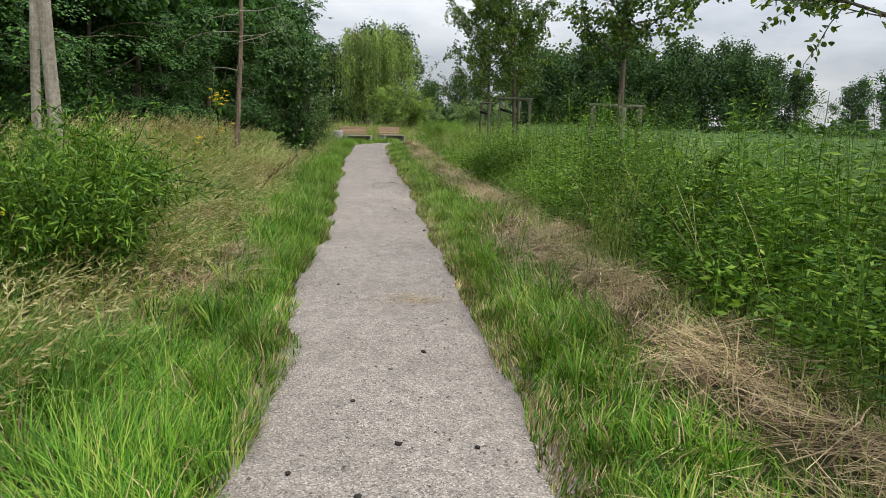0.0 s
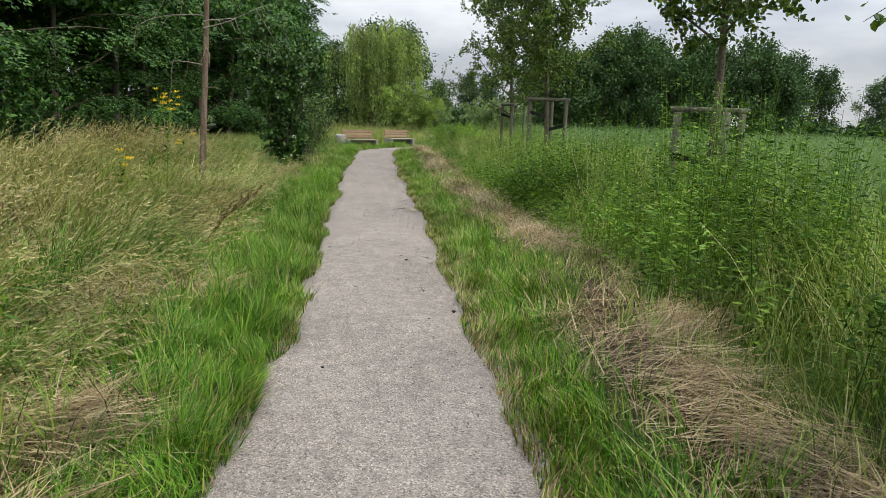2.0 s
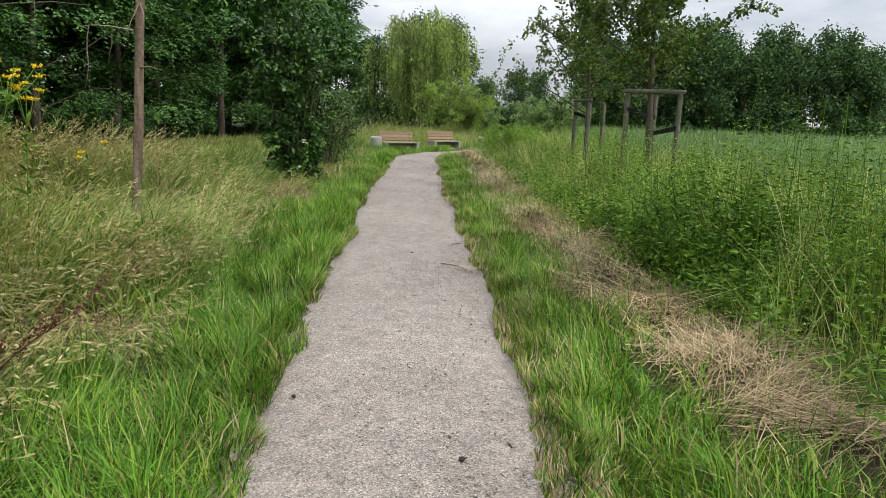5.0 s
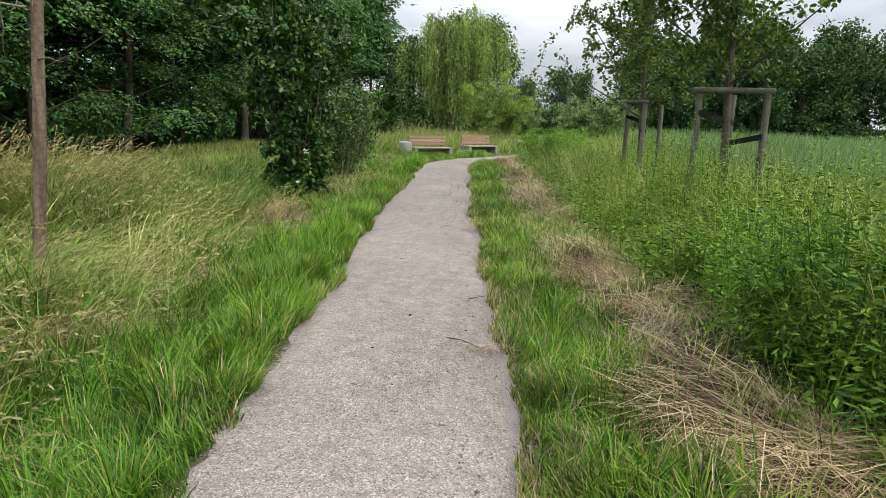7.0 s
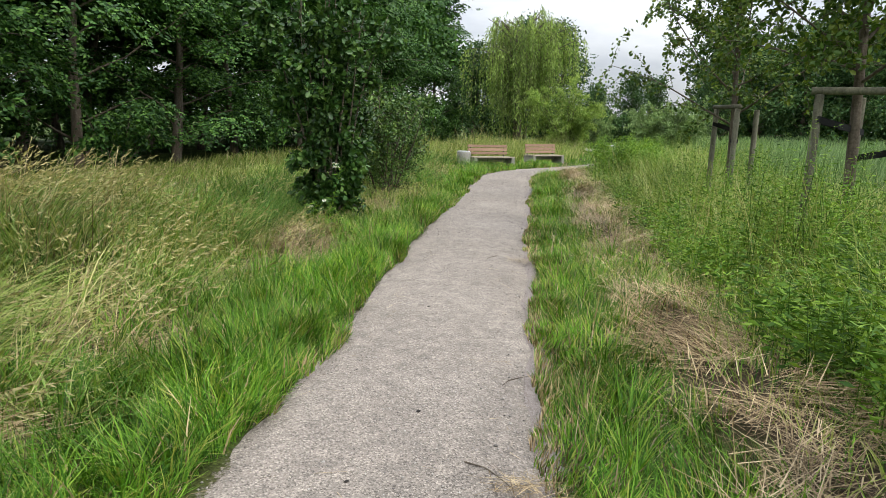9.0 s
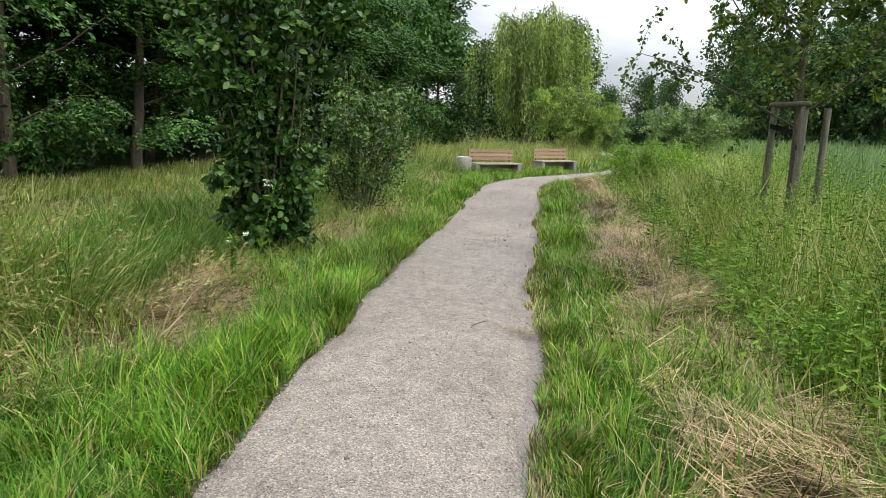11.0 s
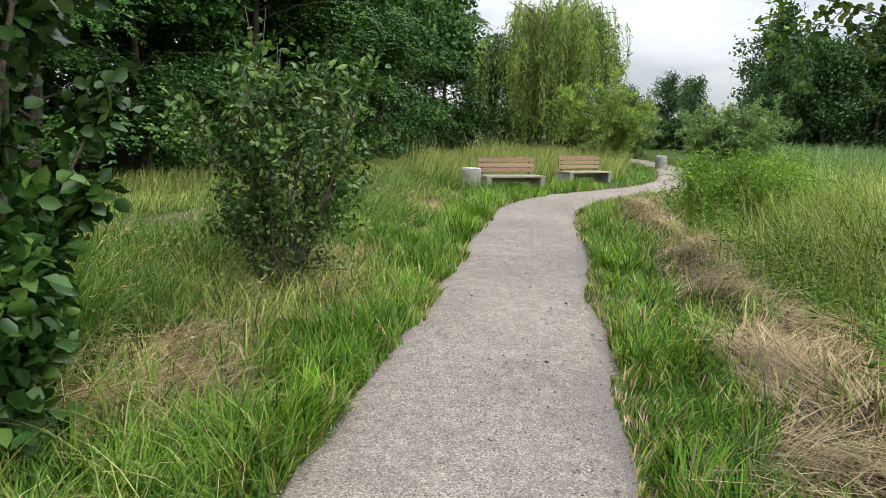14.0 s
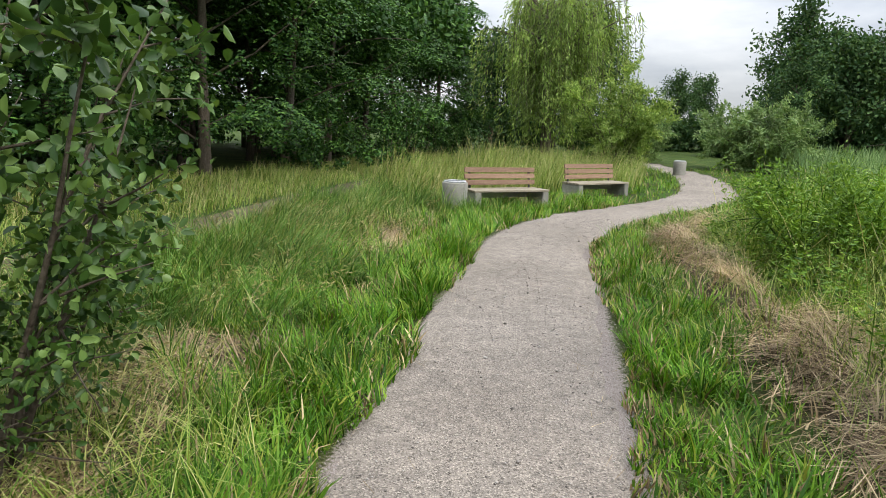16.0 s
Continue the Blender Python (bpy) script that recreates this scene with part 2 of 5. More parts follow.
PATH, GROUND = path_material(), ground_material()
TRACK = plain_material("sandy_track_soil", [(0.3, (0.06, 0.055, 0.03)), (0.7, (0.14, 0.115, 0.075))], 0.8, 0.95, 0.1, 0.6, 0.02, 25)
PEBBLE = leaf_material("pebbles", [(0.0, (0.09, 0.08, 0.075)), (0.5, (0.25, 0.225, 0.205)), (1.0, (0.46, 0.43, 0.40))], 3, 0.85, 0.02, 0.2, 0.15)


# ---- mesh helpers ----
rng = np.random.default_rng(7)


def smooth(v):
    v = np.clip(v, 0, 1)
    return v * v * (3 - 2 * v)


def lattice(ix, iy, seed):
    h = np.sin(ix * 127.1 + iy * 311.7 + seed * 74.7) * 43758.5453
    return h - np.floor(h)


def value_noise(x, y, size, seed=0):
    """Smooth noise from 0 to 1 over the plan."""
    x, y = np.asarray(x) / size, np.asarray(y) / size
    ix, iy = np.floor(x), np.floor(y)
    fx, fy = smooth(x - ix), smooth(y - iy)
    a, b = lattice(ix, iy, seed), lattice(ix + 1, iy, seed)
    c, d = lattice(ix, iy + 1, seed), lattice(ix + 1, iy + 1, seed)
    return (a * (1 - fx) + b * fx) * (1 - fy) + (c * (1 - fx) + d * fx) * fy


class Geo:
    """Collects vertices and faces (triangles or quads) for one mesh."""

    def __init__(self):
        self.v, self.q, self.t, self.n = [], [], [], 0

    def add(self, verts, quads=None, tris=None):
        verts = np.asarray(verts, float).reshape(-1, 3)
        if quads is not None and len(quads):
            self.q.append(np.asarray(quads, int).reshape(-1, 4) + self.n)
        if tris is not None and len(tris):
            self.t.append(np.asarray(tris, int).reshape(-1, 3) + self.n)
        self.v.append(verts)
        self.n += len(verts)
        return self

    def mesh(self, name, material, shade=True):
        v = np.concatenate(self.v)
        q = np.concatenate(self.q) if self.q else np.zeros((0, 4), int)
        t = np.concatenate(self.t) if self.t else np.zeros((0, 3), int)
        me = bpy.data.meshes.new(name)
        me.vertices.add(len(v))
        me.vertices.foreach_set("co", v.ravel())
        loops = np.concatenate([q.ravel(), t.ravel()])
        me.loops.add(len(loops))
        me.loops.foreach_set("vertex_index", loops)
        me.polygons.add(len(q) + len(t))
        sizes = np.concatenate([np.full(len(q), 4), np.full(len(t), 3)])
        me.polygons.foreach_set("loop_start", np.concatenate([[0], np.cumsum(sizes)[:-1]]))
        me.polygons.foreach_set("use_smooth", np.full(len(sizes), shade))
        me.update(calc_edges=True)
        me.materials.append(material)
        return me


def stuff(name, geo, material, label, category):
    return tagged(new(name, geo.mesh(name, material)), label, category, kind="stuff")


def geo_part(name, geo, material, parent, label="", shade=True):
    ob = new(name, geo.mesh(name, material, shade))
    ob.parent = parent
    return tagged(ob, label)


def thing(name, place, label, category, group="", turn=0):
    ob = new(name)
    ob.matrix_basis = pose(*place, 0, 0, turn)
    return tagged(ob, label, category, group)


def part(name, bm, material, parent, label="", bevel=0.0):
    if bevel:
        bmesh.ops.bevel(bm, geom=bm.edges[:], offset=bevel, segments=2, affect="EDGES", clamp_overlap=True)
    me = bpy.data.meshes.new(name)
    bm.to_mesh(me)
    bm.free()
    me.materials.append(material)
    ob = new(name, me)
    ob.parent = parent
    return tagged(ob, label)


def box(size, place, turn=(0, 0, 0)):
    bm = bmesh.new()
    bmesh.ops.create_cube(bm, size=1)
    bmesh.ops.scale(bm, vec=size, verts=bm.verts)
    bmesh.ops.transform(bm, matrix=pose(*place, *turn), verts=bm.verts)
    return bm


def ribbons(geo, base, height, width, azimuth, lean, bend, segs=3, face=None, tip=0.08):
    """Grass blades: strips that start upright by lean and bow by bend radians towards azimuth."""
    n = len(base)
    face = azimuth + np.pi / 2 + rng.normal(0, 0.5, n) if face is None else face
    side = np.stack([np.cos(face), np.sin(face), np.zeros(n)], 1)
    ahead = np.stack([np.cos(azimuth), np.sin(azimuth)], 1)
    p = np.array(base, float)
    rows = []
    for k in range(segs + 1):
        u = k / segs
        w = width * (1 - u ** 1.6) + width * tip * u
        rows += [p - side * (w / 2)[:, None], p + side * (w / 2)[:, None]]
        a = lean + bend * (u + 0.5 / segs)
        step = height / segs
        p = p + np.concatenate([ahead * (np.sin(a) * step)[:, None], (np.cos(a) * step)[:, None]], 1)
    v = np.stack(rows, 1).reshape(-1, 3)
    first = np.arange(n)[:, None] * (2 * segs + 2)
    quads = np.concatenate([first + np.array([2 * k, 2 * k + 1, 2 * k + 3, 2 * k + 2]) for k in range(segs)])
    return geo.add(v, quads)


def unit(v):
    return v / np.maximum(np.linalg.norm(v, axis=-1, keepdims=True), 1e-9)


def leaves(geo, base, axis, normal, length, width, fold=0.25, broad=False):
    """Leaves: folded diamonds, or rounder six-sided blades."""
    n = len(base)
    axis = unit(axis)
    side = unit(np.cross(axis, normal))
    up = np.cross(side, axis)
    L, W = np.broadcast_to(length, (n,))[:, None], np.broadcast_to(width, (n,))[:, None]
    lift = up * W * fold
    if broad:
        pts = [base, base + axis * L * 0.3 + side * W * 0.45 + lift, base + axis * L * 0.68 + side * W * 0.4 + lift * 0.8, base + axis * L - lift * 0.5,
               base + axis * L * 0.68 - side * W * 0.4 + lift * 0.8, base + axis * L * 0.3 - side * W * 0.45 + lift]
        v = np.stack(pts, 1).reshape(-1, 3)
        f = np.arange(n)[:, None] * 6
        return geo.add(v, np.concatenate([f + np.array([0, 1, 2, 3]), f + np.array([0, 3, 4, 5])]))
    pts = [base, base + axis * L * 0.45 + side * W * 0.5 + lift, base + axis * L, base + axis * L * 0.45 - side * W * 0.5 + lift]
    v = np.stack(pts, 1).reshape(-1, 3)
    f = np.arange(n)[:, None] * 4
    return geo.add(v, None, np.concatenate([f + np.array([0, 1, 2]), f + np.array([0, 2, 3])]))


def scatter_dirs(n, up=0.0):
    d = rng.normal(0, 1, (n, 3))
    d[:, 2] += up
    return unit(d)


def tube(geo, points, radii, sides=6):
    """A tapered limb along a line of points."""
    pts = np.asarray(points, float)
    tang = unit(np.gradient(pts, axis=0))
    ref = np.array([0.31, 0.95, 0.05])
    a = unit(np.cross(tang, ref))
    b = np.cross(tang, a)
    ang = np.arange(sides) * 2 * np.pi / sides
    ring = a[:, None] * np.cos(ang)[None, :, None] + b[:, None] * np.sin(ang)[None, :, None]
    v = pts[:, None] + ring * np.asarray(radii)[:, None, None]
    m = len(pts)
    k, j = np.meshgrid(np.arange(m - 1), np.arange(sides), indexing="ij")
    j2 = (j + 1) % sides
    quads = np.stack([k * sides + j, k * sides + j2, (k + 1) * sides + j2, (k + 1) * sides + j], -1).reshape(-1, 4)
    cap = [[(m - 1) * sides, (m - 1) * sides + i, (m - 1) * sides + i + 1] for i in range(1, sides - 1)]
    return geo.add(v.reshape(-1, 3), quads, cap)


def limb_line(start, direction, length, rise=0.0, droop=0.0, steps=6, wobble=0.08):
    """A curved line for a limb."""
    pts = [np.array(start, float)]
    d = unit(np.array(direction, float))
    for k in range(steps):
        d = unit(d + np.array([0, 0, rise / steps - droop * (k / steps) / steps]) + rng.normal(0, wobble, 3))
        pts.append(pts[-1] + d * length / steps)
    return np.array(pts)


# ---- plan: the path's middle line, and heights ----
MIDDLE = [(0.45, -6), (0.12, 0), (-0.15, 2.6), (-0.45, 5), (-0.76, 8), (-1.17, 11.2), (-1.57, 14.5), (-2.06, 18), (-2.53, 21.5), (-2.94, 25), (-3.28, 28),
          (-3.62, 31.2), (-3.68, 33.0), (-3.35, 34.9), (-2.55, 36.9), (-1.45, 39.0), (-0.7, 41.3), (-0.25, 44), (-0.1, 48), (-0.25, 52), (-1.5, 58), (-4, 67)]


def spline(ctrl, per=20):
    c = np.array([ctrl[0], *ctrl, ctrl[-1]], float)
    out = []
    for i in range(1, len(c) - 2):
        u = np.linspace(0, 1, per, endpoint=False)[:, None]
        p0, p1, p2, p3 = c[i - 1], c[i], c[i + 1], c[i + 2]
        out.append(0.5 * (2 * p1 + (p2 - p0) * u + (2 * p0 - 5 * p1 + 4 * p2 - p3) * u ** 2 + (3 * p1 - p0 - 3 * p2 + p3) * u ** 3))
    return np.concatenate(out + [c[-1:]])


LINE = spline(MIDDLE)
LINE_T = unit(np.gradient(LINE, axis=0))
LINE_N = np.stack([LINE_T[:, 1], -LINE_T[:, 0]], 1)
LINE_S = np.concatenate([[0], np.cumsum(np.linalg.norm(np.diff(LINE, axis=0), axis=1))])
HALF = 0.67


def side_of_path(x, y):
    """Metres from the path's middle line: to the right of it positive."""
    x, y = np.atleast_1d(np.asarray(x, float)), np.atleast_1d(np.asarray(y, float))
    out = np.empty(len(x))
    for a in range(0, len(x), 20000):
        p = np.stack([x[a:a + 20000], y[a:a + 20000]], 1)
        d = ((p[:, None] - LINE[None]) ** 2).sum(2)
        k = d.argmin(1)
        s = ((p - LINE[k]) * LINE_N[k]).sum(1)
        out[a:a + 20000] = np.where(s < 0, -1, 1) * np.sqrt(d.min(1))
    return out


def base_height(x, y, s):
    """The ground: a bank under the tall meadow, and small unevenness off the path."""
    rise = 0.05 * smooth((y - 9) / 7)
    bank = 0.38 * smooth((-s - 1.9) / 2.6) * (1 - smooth((y - 16.5) / 4.5))
    rough = (value_noise(x, y, 0.9, 3) - 0.5) * 0.07 * smooth((np.abs(s) - 0.9) / 0.8)
    hay = (0.05 + 0.12 * value_noise(x, y, 0.7, 44)) * smooth(1 - np.abs(s - hay_middle(y)) / 0.65) * (y < 36)
    return rise + bank + rough + hay


HAY_Y = (0, 3.4, 4.3, 5.8, 6.8, 8.3, 9.2, 10.4, 11.6, 14, 15.2, 16.9, 18.6, 21.5, 23.3, 25, 26.5, 29, 32)
HAY_S = (2.2, 2.15, 2.0, 1.95, 1.75, 1.78, 1.95, 2.3, 2.1, 1.95, 2.1, 1.9, 1.95, 2.0, 1.95, 2.2, 2.1, 2.2, 2.0)


def hay_middle(y):
    """How far aside of the path the mown swath runs."""
    return np.interp(y, HAY_Y, HAY_S) + 0.06 * np.sin(np.asarray(y) * 3.1)


def ground_height(x, y):
    return base_height(np.asarray(x, float), np.asarray(y, float), side_of_path(x, y))


# mats of flattened hay on the bank: x, y, radius
HAY_MATS = ((-2.0, 5.5, 0.25), (-2.3, 6.4, 0.35), (-2.55, 9.0, 0.22), (-3.65, 10.95, 0.35), (-3.7, 14.0, 0.38), (-4.45, 19.1, 0.4), (-4.8, 20.3, 0.4),
            (-4.5, 22.3, 0.4), (-4.8, 21.9, 0.35), (-4.9, 23.0, 0.38), (-4.5, 24.45, 0.28))


def bare_patches(x, y, s):
    """Where hay or worn soil shows."""
    hay = smooth(1.25 - np.abs(s - hay_middle(y)) / 0.52) * (y < 37)
    hay = hay * (1 - 0.6 * smooth((y - 17.2) / 0.8) * smooth((20.2 - y) / 0.8))
    left = smooth((value_noise(x, y, 1.1, 9) - 0.5 + 0.09 * smooth((y - 14) / 4) * smooth((30 - y) / 4)) / 0.12) * smooth(1.5 - np.abs(s + 2.1) / 0.5)
    for cx, cy, r in HAY_MATS:
        left = np.maximum(left, smooth(1.5 - np.hypot(x - cx, y - cy) / r))
    edge = 0.7 * smooth(1 - np.abs(np.abs(s) - HALF - 0.04) / 0.2)
    return np.clip(np.maximum(np.maximum(hay, left), edge), 0, 1)


def spread(count, u0, u1, s0, s1):
    """Random places along the path, from s0 to s1 metres aside: x, y, s, height."""
    u = rng.uniform(u0, u1, count)
    s = rng.uniform(s0, s1, count)
    k = np.clip(np.interp(u, LINE[:, 1], np.arange(len(LINE))), 0, len(LINE) - 1)
    f = k.astype(int)
    p = LINE[f] + (LINE[np.minimum(f + 1, len(LINE) - 1)] - LINE[f]) * (k - f)[:, None] + LINE_N[f] * s[:, None]
    real = side_of_path(p[:, 0], p[:, 1])
    ok = np.abs(real) > np.minimum(np.abs(s), HALF) - 0.05
    x, y, real = p[ok, 0], p[ok, 1], real[ok]
    return x, y, real, base_height(x, y, real)


def field(count, x0, x1, y0, y1):
    x, y = rng.uniform(x0, x1, count), rng.uniform(y0, y1, count)
    s = side_of_path(x, y)
    return x, y, s, base_height(x, y, s)


# ---- ground, path, track ----
def axis_lines(lo, hi, step, far):
    inner = np.arange(lo, hi + step / 2, step)
    grow = np.cumsum(step * 1.22 ** np.arange(1, 45))
    grow = np.append(grow[grow < far], far)
    return np.concatenate([lo - grow[::-1], inner, hi + grow])


def grid_mesh(name, X, Y, Z, material):
    rows, cols = X.shape
    k, j = np.meshgrid(np.arange(rows - 1), np.arange(cols - 1), indexing="ij")
    a = k * cols + j
    quads = np.stack([a, a + 1, a + cols + 1, a + cols], -1).reshape(-1, 4)
    return Geo().add(np.stack([X, Y, Z], -1).reshape(-1, 3), quads).mesh(name, material)


gx, gy = np.meshgrid(axis_lines(-6, 4, 0.16, 1500), axis_lines(-3, 44, 0.28, 1500))
gs = side_of_path(gx.ravel(), gy.ravel()).reshape(gx.shape)
gz = base_height(gx, gy, gs) - 0.05 * smooth((HALF + 0.16 - np.abs(gs)) / 0.25)
ground_mesh = grid_mesh("ground", gx, gy, gz, GROUND)
bare = ground_mesh.attributes.new("bare", "FLOAT", "POINT")
bare.data.foreach_set("value", bare_patches(gx.ravel(), gy.ravel(), gs.ravel()))
grit = ground_mesh.attributes.new("grit", "FLOAT", "POINT")
grit.data.foreach_set("value", np.clip(0.95 - (np.abs(gs.ravel()) - HALF) / 0.3, 0, 1) * 0.8)
tagged(new("ground", ground_mesh), "grassy soil with bare brown patches", "ground", kind="structure")

across = np.linspace(-1, 1, 17)
ragged = np.stack([value_noise(LINE_S * 2.1, side + 0 * LINE_S, 1, 7) + 0.6 * value_noise(LINE_S * 6.5, side + 0 * LINE_S, 1, 8) for side in (0, 40)], 1) * 0.2 - 0.12
half = HALF + np.where(across[None] < 0, 0.17 + ragged[:, :1], 0.0 + 0.6 * ragged[:, 1:])
px = LINE[:, None, 0] + LINE_N[:, None, 0] * across[None] * half
py = LINE[:, None, 1] + LINE_N[:, None, 1] * across[None] * half
pz = 0.05 * smooth((py - 9) / 7) + 0.022 - 0.05 * np.abs(across[None]) ** 4 + (value_noise(px, py, 0.6, 5) - 0.5) * 0.012
tagged(new("path", grid_mesh("path", px, py, pz, PATH)), "pale grey crushed stone footpath between grass verges", "path", kind="structure")


def loose_gravel():
    geo = Geo()
    n = 15000
    x, y, s, z = spread(n, -1, 36, -HALF - 0.28, HALF + 0.28)
    n = len(x)
    z = np.maximum(0.05 * smooth((y - 9) / 7) + 0.022 - 0.05 * (np.abs(s) / (HALF + 0.13)) ** 4, z - 0.05 * smooth((HALF + 0.16 - np.abs(s)) / 0.25))
    r = rng.uniform(0.0035, 0.0085, n) * (1 + (rng.random(n) > 0.985) * 1.2)
    octa = np.array([(1, 0, 0), (0, 1, 0), (-1, 0, 0), (0, -1, 0), (0, 0, 0.7), (0, 0, -0.7)], float)
    v = octa[None] * (r[:, None, None] * rng.uniform(0.7, 1.3, (n, 6, 1))) + np.stack([x, y, z + r * 0.25], 1)[:, None]
    tri = np.array([(0, 1, 4), (1, 2, 4), (2, 3, 4), (3, 0, 4), (1, 0, 5), (2, 1, 5), (3, 2, 5), (0, 3, 5)])
    geo.add(v.reshape(-1, 3), None, (np.arange(n)[:, None, None] * 6 + tri[None]).reshape(-1, 3))
    stuff("gravel", geo, PEBBLE, "loose pale gravel stones on the footpath", "gravel")


loose_gravel()

TRACK_LINE = spline([(-11.8, 16), (-11.2, 22), (-9.1, 27), (-8.8, 31), (-9.2, 36), (-9.5, 42), (-10.5, 50)], 10)
tn = unit(np.gradient(TRACK_LINE, axis=0))
tx = TRACK_LINE[:, None, 0] + tn[:, None, 1] * np.linspace(-0.6, 0.6, 7)[None]
ty = TRACK_LINE[:, None, 1] - tn[:, None, 0] * np.linspace(-0.6, 0.6, 7)[None]
tz = ground_height(tx.ravel(), ty.ravel()).reshape(tx.shape) + 0.03 - 0.05 * np.abs(np.linspace(-1, 1, 7)[None]) ** 3
tagged(new("track", grid_mesh("track", tx, ty, tz, TRACK)), "bare sandy track along the edge of the wood", "track", kind="structure")


# ---- woodland, far trees, willow ----
def pinnate(geo, base, axis, length, leaflet, pairs=4):
    """Feathered leaves: leaflets in pairs along a stalk that droops."""
    n = len(base)
    axis = unit(axis)
    for k in range(pairs):
        u = (k + 0.6) / pairs
        at = base + axis * (length * u)[:, None] - np.array([0, 0, 1.0]) * (length * 0.35 * u * u)[:, None]
        across = unit(np.cross(axis, np.array([0, 0, 1.0])))
        for sign in (-1, 1):
            leaves(geo, at, across * sign + axis * 0.55 + rng.normal(0, 0.25, (n, 3)) + np.array([0, 0, -0.25]), scatter_dirs(n, 1.1) + axis * 0.9, leaflet * rng.uniform(0.75, 1.2, n), leaflet * 0.48, 0.12)


def wood_tree(seed, height=10.0, spread_r=3.0, limbs_n=25, sprays=36, leaflet=0.125, low=0.3, pairs=4):
    """A broadleaf tree of the wood's edge: drooping limbs that carry leaf pads in tiers, with dark gaps between the tiers."""
    global rng
    rng = np.random.default_rng(seed)
    wood, limbs, crown = Geo(), Geo(), Geo()
    trunk = limb_line((0, 0, -0.15), (0, 0, 1), height * 0.86, 0.3, 0, 9, 0.05)
    tube(wood, trunk, np.linspace(0.17, 0.03, len(trunk)), 8)
    start, aim = [], []
    for k in range(limbs_n):
        h = low + 0.5 + (height - low - 1.2) * (k / (limbs_n - 1)) ** 0.95
        a = k * 2.4 + rng.normal(0, 0.35)
        reach = spread_r * (0.55 + 0.5 * math.sin(min(1, h / height * 1.25 + 0.12) * math.pi)) * rng.uniform(0.65, 1.25)
        at = trunk[min(len(trunk) - 1, int(h / height / 0.86 * 9))]
        line = limb_line((at[0], at[1], h), (math.cos(a), math.sin(a), 0.5), reach, 0.1, 1.0, 5, 0.1)
        tube(limbs, line, np.linspace(0.04, 0.007, len(line)), 4)
        out = np.array([math.cos(a), math.sin(a), 0.0])
        across = np.array([-out[1], out[0], 0.0])
        for i, size in ((5, 0.62), (4, 0.7), (2, 0.6)):
            size *= rng.uniform(0.75, 1.3)
            d = np.sqrt(rng.random(sprays)) * size
            w = rng.uniform(0, 2 * np.pi, sprays)
            u, v = np.cos(w) * d, np.sin(w) * d
            droop = -0.30 * (d / size) ** 2 - 0.25 * np.maximum(0, u)
            p = line[i] + out * u[:, None] * 1.2 + across * v[:, None] + np.c_[np.zeros((sprays, 2)), droop + rng.normal(0, 0.07, sprays)]
            start.append(p)
            aim.append(unit(out * (0.7 + u[:, None]) + across * v[:, None] + rng.normal(0, 0.3, (sprays, 3)) + np.array([0, 0, -0.25])))
    top = trunk[-1]
    start.append(top + rng.normal(0, (0.8, 0.8, 0.9), (sprays * 4, 3)))
    aim.append(scatter_dirs(sprays * 4, 0.2))
    start, aim = np.concatenate(start), np.concatenate(aim)
    # extra broad leaves strewn through the upper crown, added to shade the wood
    n = 2600
    a, d = rng.uniform(0, 2 * np.pi, n), spread_r * 0.85 * np.sqrt(rng.random(n))
    shade_roof = np.c_[np.cos(a) * d, np.sin(a) * d, height * rng.uniform(0.5, 0.86, n)]
    leaves(crown, shade_roof, scatter_dirs(n, -0.2), scatter_dirs(n, 1.6), rng.uniform(0.25, 0.42, n), 0.2, 0.1)
    keep = start[:, 2] > 0.15
    start, aim = start[keep], aim[keep]
    pinnate(crown, start, aim, rng.uniform(0.3, 0.55, len(start)) * (leaflet / 0.125) ** 0.5, leaflet, pairs)
    return wood, limbs, crown


def plant_tree(name, geos, place, label, category, group, bark, leaf, turn=0):
    ob = thing(name, place, label, category, group, turn)
    geo_part("trunk", geos[0], bark, ob)
    geo_part("limb_framework", geos[1], bark, ob)
    geo_part("crown", geos[2], leaf, ob)
    return ob


WOOD_LABEL = "dense dark green broadleaf tree at the wood's edge"
wood_kinds = [plant_tree("woodland_tree", wood_tree(11), (-14.6, 2.5, 0), WOOD_LABEL, "tree", "trees of the wood's edge", BARK, WOOD_LEAF),
              plant_tree("woodland_tree", wood_tree(12, 9.2, 3.3), (-14.2, 30.5, 0), WOOD_LABEL, "tree", "trees of the wood's edge", BARK, WOOD_LEAF)]
random.seed(4)
for i, y in enumerate([-2.5, 6.5, 10.5, 14.2, 18.2, 22.2, 26.4, 34.5, 38.6, 42.7, 46.8, 51, 55.5, 60]):
    x = -14.7 + random.uniform(-0.7, 0.7) + (0.035 * max(0, y - 30)) + (0.8 if 17 < y < 24 else 0)
    size = random.uniform(0.92, 1.12)
    ob = copy_thing(wood_kinds[i % 2], pose(x, y, float(ground_height(x, y)[0]), 0, 0, random.uniform(0, 360)))
    ob.scale = (size, size, size * random.uniform(0.95, 1.08))
back = plant_tree("woodland_tree", wood_tree(13, 12.5, 3.4, 30, 12, 0.30, 3.4, 3), (-20, 0, 0), "tall dark tree deeper in the wood", "tree", "trees inside the wood", BARK, WOOD_LEAF)
deep = plant_tree("woodland_tree", wood_tree(14, 12.0, 3.4, 34, 12, 0.34, 0.3, 3), (-26, -4, 0), "tall dark tree deeper in the wood", "tree", "trees inside the wood", BARK, WOOD_LEAF)
